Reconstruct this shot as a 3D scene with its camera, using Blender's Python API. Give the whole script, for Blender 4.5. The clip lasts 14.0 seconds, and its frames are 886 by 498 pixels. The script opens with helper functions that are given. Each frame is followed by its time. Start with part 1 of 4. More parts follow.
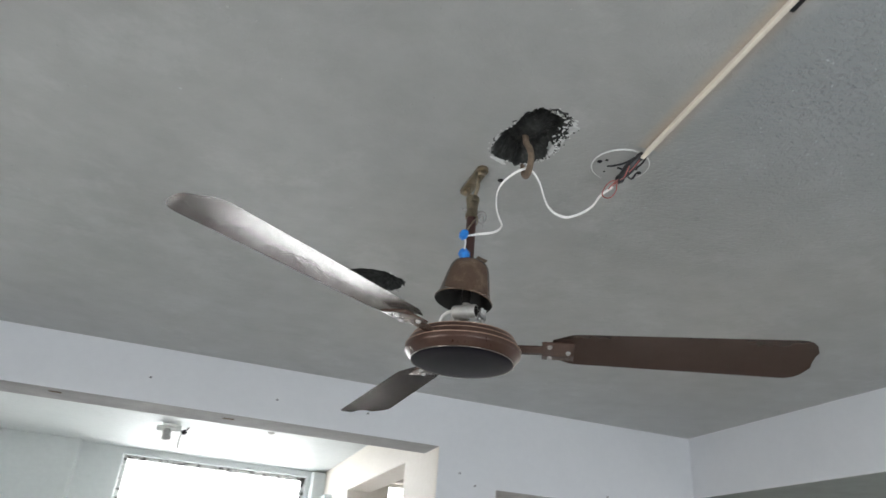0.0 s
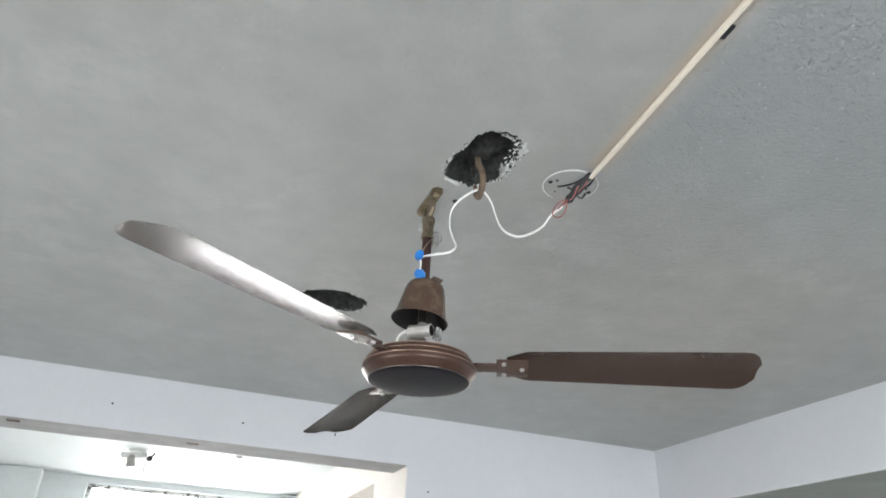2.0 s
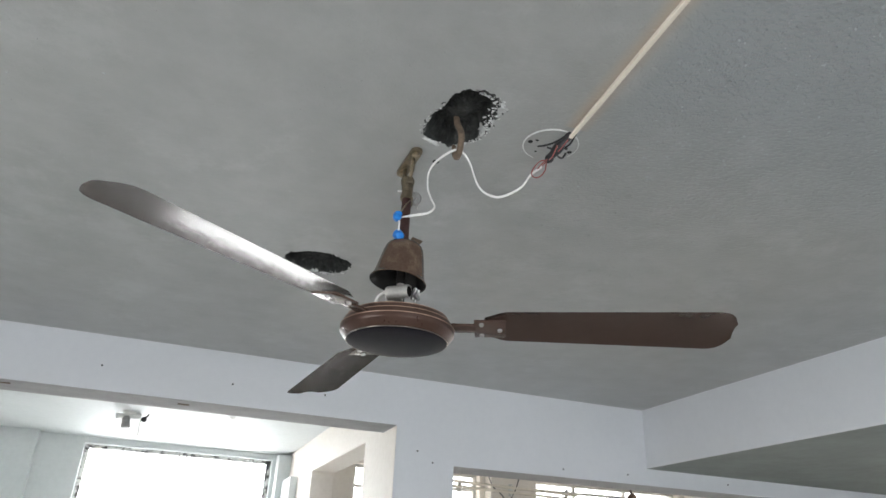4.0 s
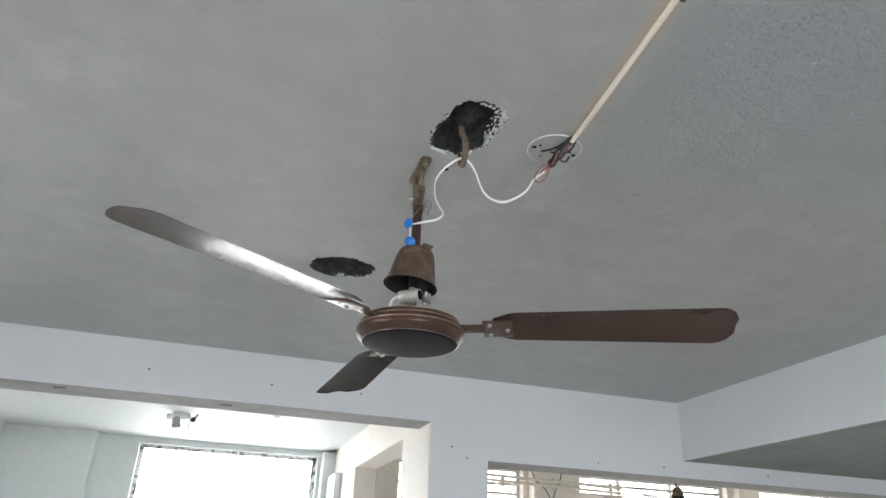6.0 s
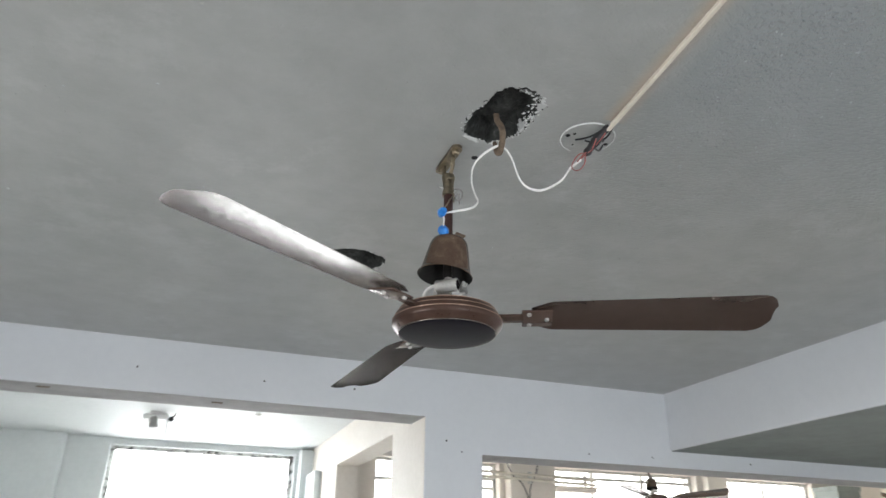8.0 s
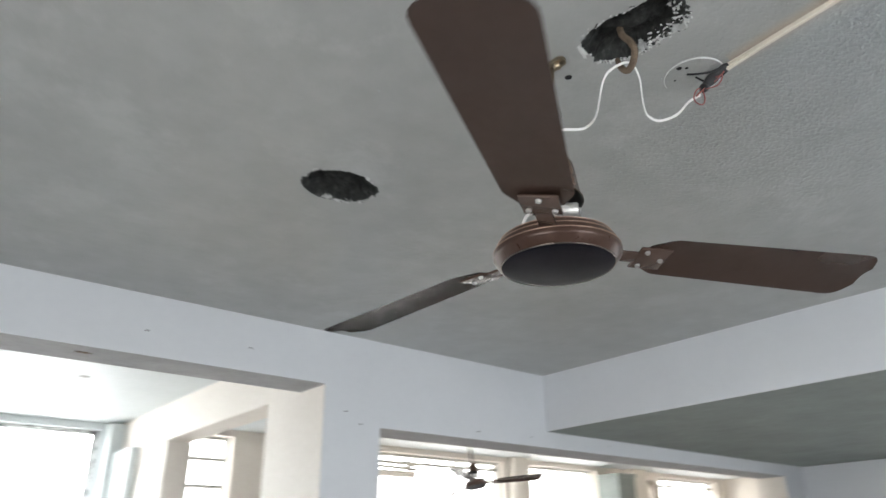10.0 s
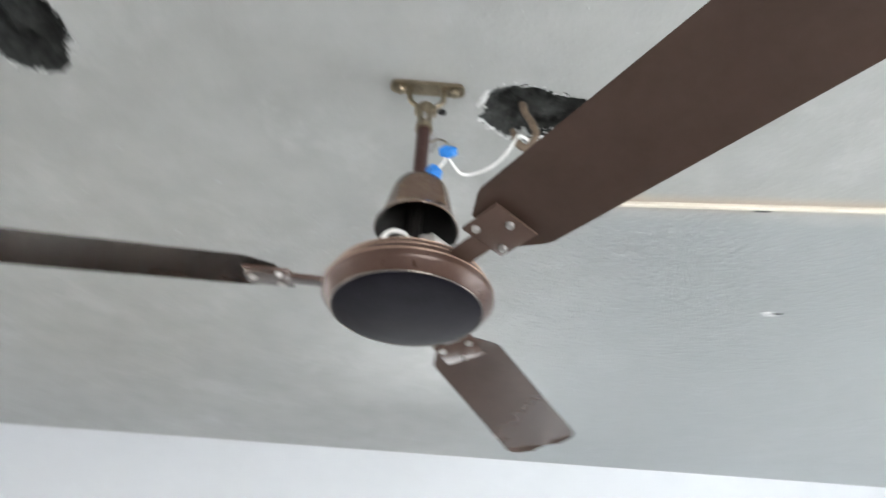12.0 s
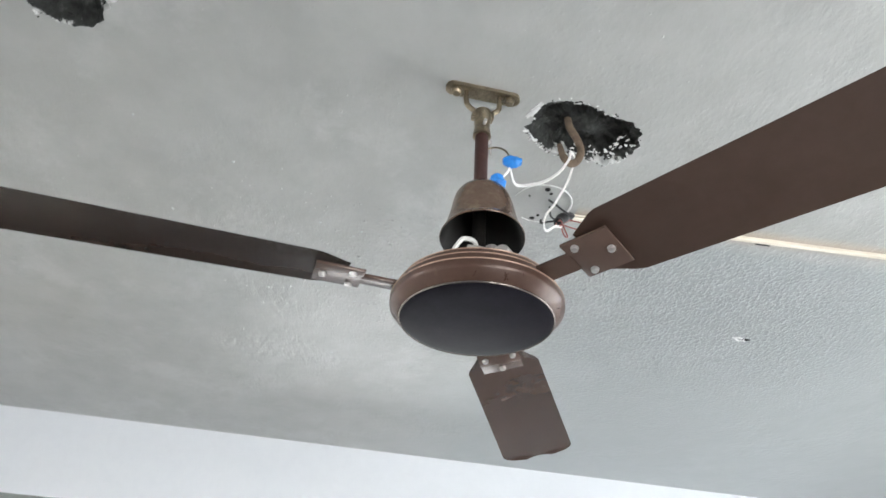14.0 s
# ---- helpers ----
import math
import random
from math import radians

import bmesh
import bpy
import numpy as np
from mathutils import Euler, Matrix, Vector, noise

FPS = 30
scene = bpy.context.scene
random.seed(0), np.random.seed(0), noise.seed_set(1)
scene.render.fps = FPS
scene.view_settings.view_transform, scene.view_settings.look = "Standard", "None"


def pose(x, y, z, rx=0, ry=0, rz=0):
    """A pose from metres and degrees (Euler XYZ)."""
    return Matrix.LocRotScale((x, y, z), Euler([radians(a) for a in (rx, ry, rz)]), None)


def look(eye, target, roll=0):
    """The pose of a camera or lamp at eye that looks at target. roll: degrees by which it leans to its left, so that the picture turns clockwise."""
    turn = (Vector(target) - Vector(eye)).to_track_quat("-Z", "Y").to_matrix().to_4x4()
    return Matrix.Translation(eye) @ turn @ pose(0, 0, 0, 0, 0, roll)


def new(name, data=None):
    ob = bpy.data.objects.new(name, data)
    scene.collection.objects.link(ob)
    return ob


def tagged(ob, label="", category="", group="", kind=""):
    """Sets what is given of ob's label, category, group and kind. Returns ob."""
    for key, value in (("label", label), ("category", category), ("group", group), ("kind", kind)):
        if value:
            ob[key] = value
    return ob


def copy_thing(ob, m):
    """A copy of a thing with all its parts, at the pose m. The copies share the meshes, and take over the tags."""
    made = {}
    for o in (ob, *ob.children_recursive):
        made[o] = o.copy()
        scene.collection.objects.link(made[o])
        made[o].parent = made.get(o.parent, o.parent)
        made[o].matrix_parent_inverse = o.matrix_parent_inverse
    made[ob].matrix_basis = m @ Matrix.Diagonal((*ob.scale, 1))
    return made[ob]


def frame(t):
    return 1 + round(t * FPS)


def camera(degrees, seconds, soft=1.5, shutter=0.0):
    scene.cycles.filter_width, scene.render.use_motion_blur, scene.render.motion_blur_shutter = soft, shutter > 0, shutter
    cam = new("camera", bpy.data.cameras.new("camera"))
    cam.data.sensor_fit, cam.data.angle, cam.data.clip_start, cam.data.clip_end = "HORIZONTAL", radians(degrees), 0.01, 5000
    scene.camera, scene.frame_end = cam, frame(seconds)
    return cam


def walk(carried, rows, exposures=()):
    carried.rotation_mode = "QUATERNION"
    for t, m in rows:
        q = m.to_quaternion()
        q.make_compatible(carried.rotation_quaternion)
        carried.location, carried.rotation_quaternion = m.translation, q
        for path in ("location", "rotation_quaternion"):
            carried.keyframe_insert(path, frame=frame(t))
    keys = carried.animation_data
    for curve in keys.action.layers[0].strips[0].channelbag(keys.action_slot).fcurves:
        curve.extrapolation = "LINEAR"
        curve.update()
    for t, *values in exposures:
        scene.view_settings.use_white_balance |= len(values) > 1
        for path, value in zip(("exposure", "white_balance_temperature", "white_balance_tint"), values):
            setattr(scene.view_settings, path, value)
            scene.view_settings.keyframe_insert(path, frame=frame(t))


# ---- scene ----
cam = camera(65.3, 14.0, shutter=0.9)
PATH = [
    (0, (-0.432, -1.159, 1.954), (0.119, 0.538, 2.858), 4.9),
    (0.5, (-0.41, -1.198, 1.934), (0.086, 0.51, 2.85), 4.1),
    (1, (-0.386, -1.208, 1.958), (0.165, 0.461, 2.913), 3.1),
    (1.5, (-0.399, -1.206, 1.96), (0.2, 0.429, 2.943), 3.2),
    (2, (-0.409, -1.194, 1.95), (0.205, 0.453, 2.903), 2.8),
    (2.5, (-0.416, -1.171, 1.953), (0.232, 0.483, 2.872), 2.4),
    (3, (-0.41, -1.17, 1.956), (0.271, 0.483, 2.852), 1.8),
    (5.5, (-0.325, -1.275, 1.942), (0.217, 0.466, 2.763), 2.9),
    (6, (-0.328, -1.283, 1.944), (0.198, 0.453, 2.786), 2.4),
    (6.5, (-0.334, -1.281, 1.942), (0.173, 0.461, 2.784), 2.5),
    (7, (-0.347, -1.283, 1.938), (0.106, 0.482, 2.763), 3.1),
    (7.5, (-0.377, -1.267, 1.939), (0.126, 0.475, 2.784), 3.8),
    (8, (-0.465, -1.207, 1.935), (0.175, 0.493, 2.772), 0.7),
    (8.4, (-0.571, -1.162, 1.908), (0.196, 0.478, 2.759), -1.1),
    (8.5, (-0.593, -1.138, 1.925), (0.208, 0.49, 2.767), -1.3),
    (8.7, (-0.63, -1.107, 1.916), (0.169, 0.531, 2.741), -0.7),
    (10.8, (-0.898, -0.384, 1.903), (0.617, 0.522, 2.843), 1.1),
    (11, (-0.891, -0.317, 1.911), (0.67, 0.42, 2.922), 1.3),
    (11.4, (-0.832, -0.180, 1.913), (0.780, 0.301, 2.995), -0.1),
    (11.5, (-0.811, -0.151, 1.925), (0.814, 0.287, 3.006), 1.2),
    (11.7, (-0.788, -0.078, 1.933), (0.847, 0.181, 3.055), 3.3),
    (12, (-0.759, -0.025, 1.932), (0.897, -0.059, 3.053), 3.8),
    (12.5, (-0.734, 0.122, 1.964), (0.887, -0.192, 3.093), 4.0),
    (13, (-0.748, 0.172, 1.961), (0.833, -0.202, 3.127), 2.7),
    (13.5, (-0.732, 0.189, 1.952), (0.875, -0.142, 3.096), 2.3),
    (14, (-0.731, 0.184, 1.946), (0.9, -0.121, 3.063), 3.7),
]
# The camera's own exposure: lower while the bright windows are in view.
EXPOSURE = [(0, 0.0), (0.5, -0.02), (1, 0.12), (1.5, 0.50), (2, 0.48), (2.5, 0.10), (3, 0.04), (5.5, 0.10), (6.5, 0.08), (7.5, 0.03), (8.0, 0.08), (8.7, 0.12),
            (10.8, 0.36), (11, 0.46), (11.5, 0.82), (12, 1.0), (14, 1.0)]
walk(cam, [(t, look(eye, target, roll)) for t, eye, target, roll in PATH], EXPOSURE)

# ---- light ----
world = bpy.data.worlds.new("sky")
scene.world = world
world.use_nodes = True
wn, wl = world.node_tree.nodes, world.node_tree.links
sky = wn.new("ShaderNodeTexSky")
sky.sky_type = "NISHITA"
sky.sun_disc = False
sky.sun_elevation, sky.sun_rotation = radians(36), radians(162)
wl.new(sky.outputs["Color"], wn["Background"].inputs["Color"])
wn["Background"].inputs["Strength"].default_value = 0.15

sun = new("sun", bpy.data.lights.new("sun", "SUN"))
sun.data.energy, sun.data.angle, sun.data.color = 4.5, radians(0.5), (1.0, 0.95, 0.87)
sun.matrix_world = look((2.90, -10.5, 7.5), (0.35, -2.7, 1.5))


def window_light(name, x, y, z, w, h, toward, watts, colour):
    """Daylight of one window opening, standing in for the sky outside it."""
    lamp = new(name, bpy.data.lights.new(name, "AREA"))
    lamp.data.shape, lamp.data.size, lamp.data.size_y = "RECTANGLE", w, h
    lamp.data.energy, lamp.data.color = watts, colour
    lamp.matrix_world = look((x, y, z), (x + toward[0], y + toward[1], z + toward[2]))
    return lamp


window_light("daylight_back_room", -0.224, 5.2, 2.75, 3.0, 2.3, (0, -1, -0.4), 235, (0.97, 0.99, 1.0))
window_light("daylight_side_room", 6.0, 5.5, 2.75, 11.0, 2.3, (0, -1, -0.4), 560, (0.99, 0.97, 0.94))
window_light("daylight_behind", 0.25, -3.0, 1.6, 1.6, 1.9, (0, 1, 0.0), 40, (0.90, 0.96, 1.0))
# The next two lamps serve added, unseen windows that brighten the ceiling.
window_light("daylight_unseen_right", 4.95, -0.6, 1.15, 2.4, 1.3, (-1, 0, 0), 16, (0.94, 0.98, 1.0))
window_light("daylight_unseen_left", -2.6, -0.9, 1.5, 1.5, 1.4, (1, 0, 0), 34, (0.97, 0.97, 0.95))

# ---- materials ----


def material(name, rough=0.6, metal=0.0):
    m = bpy.data.materials.new(name)
    m.use_nodes = True
    b = m.node_tree.nodes["Principled BSDF"]
    b.inputs["Roughness"].default_value, b.inputs["Metallic"].default_value = rough, metal
    return m, m.node_tree.nodes, m.node_tree.links, b


def coords(n, kind="Object"):
    return n.new("ShaderNodeTexCoord").outputs[kind]


def noise_of(n, l, vec, scale, detail=4.0, rough=0.6):
    t = n.new("ShaderNodeTexNoise")
    t.inputs["Scale"].default_value, t.inputs["Detail"].default_value, t.inputs["Roughness"].default_value = scale, detail, rough
    l.new(vec, t.inputs["Vector"])
    return t.outputs["Fac"]


def ramp(n, l, fac, *stops, ease=False):
    r = n.new("ShaderNodeValToRGB")
    if ease:
        r.color_ramp.interpolation = "EASE"
    e = r.color_ramp.elements
    while len(e) < len(stops):
        e.new(0.5)
    for k, (p, c) in enumerate(stops):
        e[k].position, e[k].color = p, (*c, 1) if len(c) == 3 else c
    l.new(fac, r.inputs["Fac"])
    return r.outputs["Color"]


def blend(n, l, fac, a, b, kind="MIX"):
    m = n.new("ShaderNodeMix")
    m.data_type, m.blend_type = "RGBA", kind
    for sock, v in ((m.inputs[0], fac), (m.inputs[6], a), (m.inputs[7], b)):
        if isinstance(v, (int, float)):
            sock.default_value = v
        elif isinstance(v, tuple):
            sock.default_value = (*v, 1)
        else:
            l.new(v, sock)
    return m.outputs[2]


def calc(n, l, op, a, b=0.0, c=0.0):
    m = n.new("ShaderNodeMath")
    m.operation = op
    for k, v in enumerate((a, b, c)):
        if isinstance(v, (int, float)):
            m.inputs[k].default_value = v
        else:
            l.new(v, m.inputs[k])
    return m.outputs[0]


def bump(n, l, bsdf, height, strength, distance, before=None):
    b = n.new("ShaderNodeBump")
    b.inputs["Strength"].default_value, b.inputs["Distance"].default_value = strength, distance
    l.new(height, b.inputs["Height"])
    if before is not None:
        l.new(before, b.inputs["Normal"])
    l.new(b.outputs["Normal"], bsdf.inputs["Normal"])
    return b.outputs["Normal"]


def plaster(name, low, high, rough, relief, stain):
    """Hand-trowelled wall paint: broad clouds, fine grain, small grit."""
    m, n, l, b = material(name, rough)
    v = coords(n)
    cloud = noise_of(n, l, v, 2.2, 5)
    fine = noise_of(n, l, v, 38, 6)
    base = ramp(n, l, cloud, (0.3, low), (0.7, high))
    base = blend(n, l, 0.35, base, ramp(n, l, fine, (0.3, stain), (0.62, high)))
    l.new(base, b.inputs["Base Color"])
    first = bump(n, l, b, noise_of(n, l, v, 14, 5), relief, 0.006)
    bump(n, l, b, noise_of(n, l, v, 120, 3), relief * 0.6, 0.0015, first)
    return m


def ceiling_paint(name):
    """Grey-white distemper with trowel ripples, paint grit and a cream primer streak along the cable casing."""
    m, n, l, b = material(name, 0.36)
    b.inputs["Specular IOR Level"].default_value = 0.9
    v = coords(n)
    cloud = noise_of(n, l, v, 1.6, 5)
    blot = noise_of(n, l, v, 11, 6)
    base = ramp(n, l, cloud, (0.32, (0.328, 0.334, 0.324)), (0.68, (0.388, 0.395, 0.386)))
    base = blend(n, l, 0.45, base, ramp(n, l, blot, (0.3, (0.288, 0.295, 0.283)), (0.65, (0.402, 0.411, 0.402))))
    smear = noise_of(n, l, v, 4.5, 7, 0.7)
    base = blend(n, l, ramp(n, l, smear, (0.54, (0, 0, 0)), (0.66, (0.5, 0.5, 0.5))), base, (0.46, 0.47, 0.465))
    sep = n.new("ShaderNodeSeparateXYZ")
    l.new(v, sep.inputs[0])
    across = calc(n, l, "ABSOLUTE", calc(n, l, "SUBTRACT", sep.outputs[0], calc(n, l, "MULTIPLY_ADD", sep.outputs[1], 0.083, 0.2763)))
    across = calc(n, l, "ADD", across, calc(n, l, "MULTIPLY", blot, 0.012))
    near = ramp(n, l, calc(n, l, "MULTIPLY", across, 10.0), (0.14, (1, 1, 1)), (0.36, (0, 0, 0)))
    before_end = calc(n, l, "LESS_THAN", sep.outputs[1], -0.25)
    streak = calc(n, l, "MULTIPLY", calc(n, l, "MULTIPLY", near, before_end), 0.70)
    base = blend(n, l, streak, base, (0.46, 0.38, 0.29))
    # The coat past the casing is a bluer, thinner grey.
    beyond = ramp(n, l, calc(n, l, "SUBTRACT", sep.outputs[0], calc(n, l, "MULTIPLY_ADD", sep.outputs[1], 0.083, calc(n, l, "MULTIPLY", blot, 0.05))), (0.280, (0, 0, 0)), (0.315, (1, 1, 1)))
    # That coat peters out past the casing's end.
    beyond = calc(n, l, "MULTIPLY", beyond, ramp(n, l, calc(n, l, "MULTIPLY_ADD", sep.outputs[1], -1.0, calc(n, l, "MULTIPLY", cloud, 0.30)), (0.14, (0, 0, 0)), (0.66, (1, 1, 1)), ease=True))
    base = blend(n, l, calc(n, l, "MULTIPLY", beyond, 0.70), base, (0.270, 0.298, 0.306))
    l.new(base, b.inputs["Base Color"])
    # Ripples of the trowel, stronger on the side past the casing.
    stretch = n.new("ShaderNodeMapping")
    stretch.inputs["Scale"].default_value = (0.85, 1.25, 1.0)
    stretch.inputs["Rotation"].default_value = (0, 0, 0.6)
    l.new(v, stretch.inputs["Vector"])
    rip = noise_of(n, l, stretch.outputs[0], 40, 6, 0.62)
    side = ramp(n, l, sep.outputs[0], (0.10, (0.4, 0.4, 0.4)), (0.40, (1, 1, 1)), ease=True)
    worked = ramp(n, l, noise_of(n, l, v, 3.6, 4, 0.6), (0.47, (0.10, 0.10, 0.10)), (0.60, (0.8, 0.8, 0.8)))
    away = n.new("ShaderNodeVectorMath")
    away.operation = "DISTANCE"
    away.inputs[1].default_value = (0.50, -0.58, 2.75)
    l.new(v, away.inputs[0])
    # Grittier paint beside the casing, fading out slowly.
    patch = ramp(n, l, away.outputs["Value"], (0.10, (1, 1, 1)), (1.15, (0, 0, 0)), ease=True)
    patch = calc(n, l, "MULTIPLY", patch, ramp(n, l, calc(n, l, "SUBTRACT", sep.outputs[0], calc(n, l, "MULTIPLY", sep.outputs[1], 0.083)), (0.27, (0.25, 0.25, 0.25)), (0.42, (1, 1, 1)), ease=True))
    coarse = ramp(n, l, noise_of(n, l, stretch.outputs[0], 105, 3, 0.55), (0.42, (0, 0, 0)), (0.78, (1, 1, 1)), ease=True)
    first = bump(n, l, b, calc(n, l, "MULTIPLY", calc(n, l, "MULTIPLY", calc(n, l, "SUBTRACT", rip, 0.5), side), worked), 0.50, 0.008)
    first = bump(n, l, b, calc(n, l, "MULTIPLY", calc(n, l, "SUBTRACT", coarse, 0.3), patch), 0.75, 0.005, first)
    first = bump(n, l, b, noise_of(n, l, stretch.outputs[0], 9, 4, 0.5), 0.22, 0.012, first)
    l.new(calc(n, l, "MULTIPLY_ADD", patch, -0.05, 0.34), b.inputs["Roughness"])
    vor = n.new("ShaderNodeTexVoronoi")
    vor.inputs["Scale"].default_value, vor.inputs["Randomness"].default_value = 85, 1.0
    l.new(v, vor.inputs["Vector"])
    grit = ramp(n, l, vor.outputs["Distance"], (0.0, (1, 1, 1)), (0.30, (0, 0, 0)))
    patchy = ramp(n, l, noise_of(n, l, v, 7, 2), (0.44, (0, 0, 0)), (0.62, (1, 1, 1)))
    second = bump(n, l, b, calc(n, l, "MULTIPLY", grit, calc(n, l, "MULTIPLY_ADD", patch, 0.6, calc(n, l, "MULTIPLY", patchy, 0.6))), 0.3, 0.002, first)
    bump(n, l, b, noise_of(n, l, v, 150, 3), 0.18, 0.0012, second)
    return m


def plain(name, colour, rough=0.5, metal=0.0, spread=0.2, scale=40.0, relief=0.1):
    """One stuff with mottling at two scales and a fine relief."""
    m, n, l, b = material(name, rough, metal)
    v = coords(n)
    dark = tuple(c * (1 - spread) for c in colour)
    light = tuple(min(1, c * (1 + spread)) for c in colour)
    base = ramp(n, l, noise_of(n, l, v, scale, 5), (0.3, dark), (0.7, light))
    base = blend(n, l, 0.3, base, ramp(n, l, noise_of(n, l, v, scale * 6, 3), (0.3, dark), (0.7, light)))
    l.new(base, b.inputs["Base Color"])
    if relief:
        bump(n, l, b, noise_of(n, l, v, scale * 4, 4), relief, 0.002)
    return m


def worn_enamel(name, colour, rust, rough, amount):
    """Old brown fan enamel with dull rust and dust patches."""
    m, n, l, b = material(name, rough, 0.25)
    v = coords(n)
    wear = noise_of(n, l, v, 30, 6, 0.7)
    base = blend(n, l, ramp(n, l, wear, (0.62 - amount, (0, 0, 0)), (0.8 - amount, (1, 1, 1))), colour, rust)
    base = blend(n, l, 0.25, base, ramp(n, l, noise_of(n, l, v, 160, 3), (0.3, colour), (0.7, rust)))
    l.new(base, b.inputs["Base Color"])
    l.new(calc(n, l, "MULTIPLY_ADD", wear, 0.35, rough - 0.12), b.inputs["Roughness"])
    bump(n, l, b, wear, 0.12, 0.001)
    return m


CEIL = ceiling_paint("grey_ceiling_distemper")
WALL = plaster("white_wall_paint", (0.66, 0.675, 0.705), (0.71, 0.725, 0.755), 0.6, 0.14, (0.66, 0.675, 0.71))
WARM = plaster("cream_wall_paint", (0.72, 0.665, 0.60), (0.79, 0.735, 0.67), 0.65, 0.14, (0.66, 0.60, 0.53))
PALE = plaster("pale_grey_wall_paint", (0.60, 0.635, 0.635), (0.67, 0.70, 0.70), 0.6, 0.12, (0.56, 0.59, 0.59))
UNDERLINTEL = plain("grey_lintel_underside", (0.35, 0.345, 0.345), 0.9, 0, 0.16, 9, 0.3)
FLOOR = plain("grey_cement_floor", (0.22, 0.215, 0.205), 0.55, 0, 0.15, 6, 0.1)
# Green-grey taken darker to hold the shade under the low slab.
SOFFIT = plain("dark_green_grey_coat", (0.225, 0.250, 0.238), 0.75, 0, 0.16, 4, 0.3)
# Pale base colour that carries the glints of the gritty ceiling.
GLINT = plain("pale_glint_paint", (0.52, 0.55, 0.56), 0.22, 0, 0.1, 40, 0.0)
CHIP = plain("chipped_white_plaster", (0.68, 0.69, 0.68), 0.9, 0, 0.14, 70, 0.8)


def broken_edge(name):
    """Broken ceiling: a skin of white plaster over near-black concrete, in ragged layers by height."""
    m, n, l, b = material(name, 0.95)
    v = coords(n)
    sep = n.new("ShaderNodeSeparateXYZ")
    l.new(v, sep.inputs[0])
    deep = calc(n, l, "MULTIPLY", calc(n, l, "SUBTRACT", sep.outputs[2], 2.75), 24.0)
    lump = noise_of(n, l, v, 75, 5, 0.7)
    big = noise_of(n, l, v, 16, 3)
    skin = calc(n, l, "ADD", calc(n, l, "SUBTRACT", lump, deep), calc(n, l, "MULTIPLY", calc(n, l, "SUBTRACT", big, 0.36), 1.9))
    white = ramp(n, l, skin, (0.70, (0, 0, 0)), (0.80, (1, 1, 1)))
    rubble_tone = ramp(n, l, noise_of(n, l, v, 45, 5, 0.7), (0.35, (0.018, 0.020, 0.019)), (0.60, (0.050, 0.053, 0.050)), (0.78, (0.16, 0.16, 0.155)))
    l.new(blend(n, l, white, rubble_tone, (0.64, 0.65, 0.64)), b.inputs["Base Color"])
    bump(n, l, b, noise_of(n, l, v, 95, 6, 0.75), 1.0, 0.012)
    return m


DARK = broken_edge("broken_plaster_and_concrete")
BROWN = worn_enamel("brown_fan_enamel", (0.058, 0.029, 0.020), (0.090, 0.051, 0.036), 0.26, 0.06)
BELLP = worn_enamel("dusty_brown_enamel", (0.105, 0.064, 0.044), (0.20, 0.145, 0.105), 0.16, 0.12)
BELLIN = plain("black_inside", (0.012, 0.011, 0.010), 0.8, 0, 0.3, 40, 0.1)
BLADE = plain("brown_blade_enamel", (0.082, 0.050, 0.039), 0.27, 0.2, 0.14, 9, 0.02)
CAPM = plain("dark_underside_enamel", (0.010, 0.009, 0.013), 0.42, 0.0, 0.3, 30, 0.05)
CAPM.node_tree.nodes["Principled BSDF"].inputs["Specular IOR Level"].default_value = 0.06
RIM = plain("bright_rim_metal", (0.25, 0.22, 0.20), 0.18, 1.0, 0.1, 60, 0.05)
# Lighter brown that paints the highlight along the drum's ridges.
EDGE = plain("highlight_enamel_edge", (0.36, 0.25, 0.19), 0.3, 0.5, 0.2, 60, 0.05)
PEEL, pn, pl, pb = material("peeling_white_steel_paint", 0.6)
pv = coords(pn)
pl.new(blend(pn, pl, ramp(pn, pl, noise_of(pn, pl, pv, 13, 6, 0.7), (0.50, (0, 0, 0)), (0.56, (1, 1, 1))), (0.72, 0.72, 0.70), (0.09, 0.085, 0.08)), pb.inputs["Base Color"])
bump(pn, pl, pb, noise_of(pn, pl, pv, 60, 4), 0.4, 0.002)
ROD = worn_enamel("red_brown_rod_paint", (0.048, 0.020, 0.017), (0.085, 0.040, 0.032), 0.4, 0.05)
BRASS = plain("tarnished_plated_steel", (0.30, 0.25, 0.18), 0.30, 1.0, 0.4, 60, 0.25)
RUST = plain("rusty_iron", (0.17, 0.125, 0.09), 0.75, 0.3, 0.4, 80, 0.6)
WIRE = plain("white_wire_sleeve", (0.78, 0.77, 0.75), 0.4, 0, 0.06, 50, 0.0)
REDW = plain("red_wire_sleeve", (0.30, 0.075, 0.065), 0.42, 0, 0.2, 50, 0.0)
BLKW = plain("black_tape", (0.018, 0.018, 0.020), 0.45, 0, 0.3, 60, 0.2)
BLUE = plain("blue_tape", (0.012, 0.20, 0.62), 0.38, 0, 0.25, 90, 0.4)
CASE = plain("cream_plastic_casing", (0.78, 0.72, 0.62), 0.24, 0, 0.07, 18, 0.05)
WHITEP = plain("white_plastic", (0.74, 0.74, 0.72), 0.35, 0, 0.08, 40, 0.0)
SILVER = plain("dull_silver_can", (0.58, 0.56, 0.53), 0.35, 0.5, 0.2, 60, 0.1)
GREYP = plain("grimy_grey_plastic", (0.36, 0.35, 0.325), 0.4, 0, 0.3, 60, 0.1)
DARKGAP = plain("near_black_gap_steel", (0.030, 0.027, 0.025), 0.35, 0.6, 0.3, 60, 0.1)
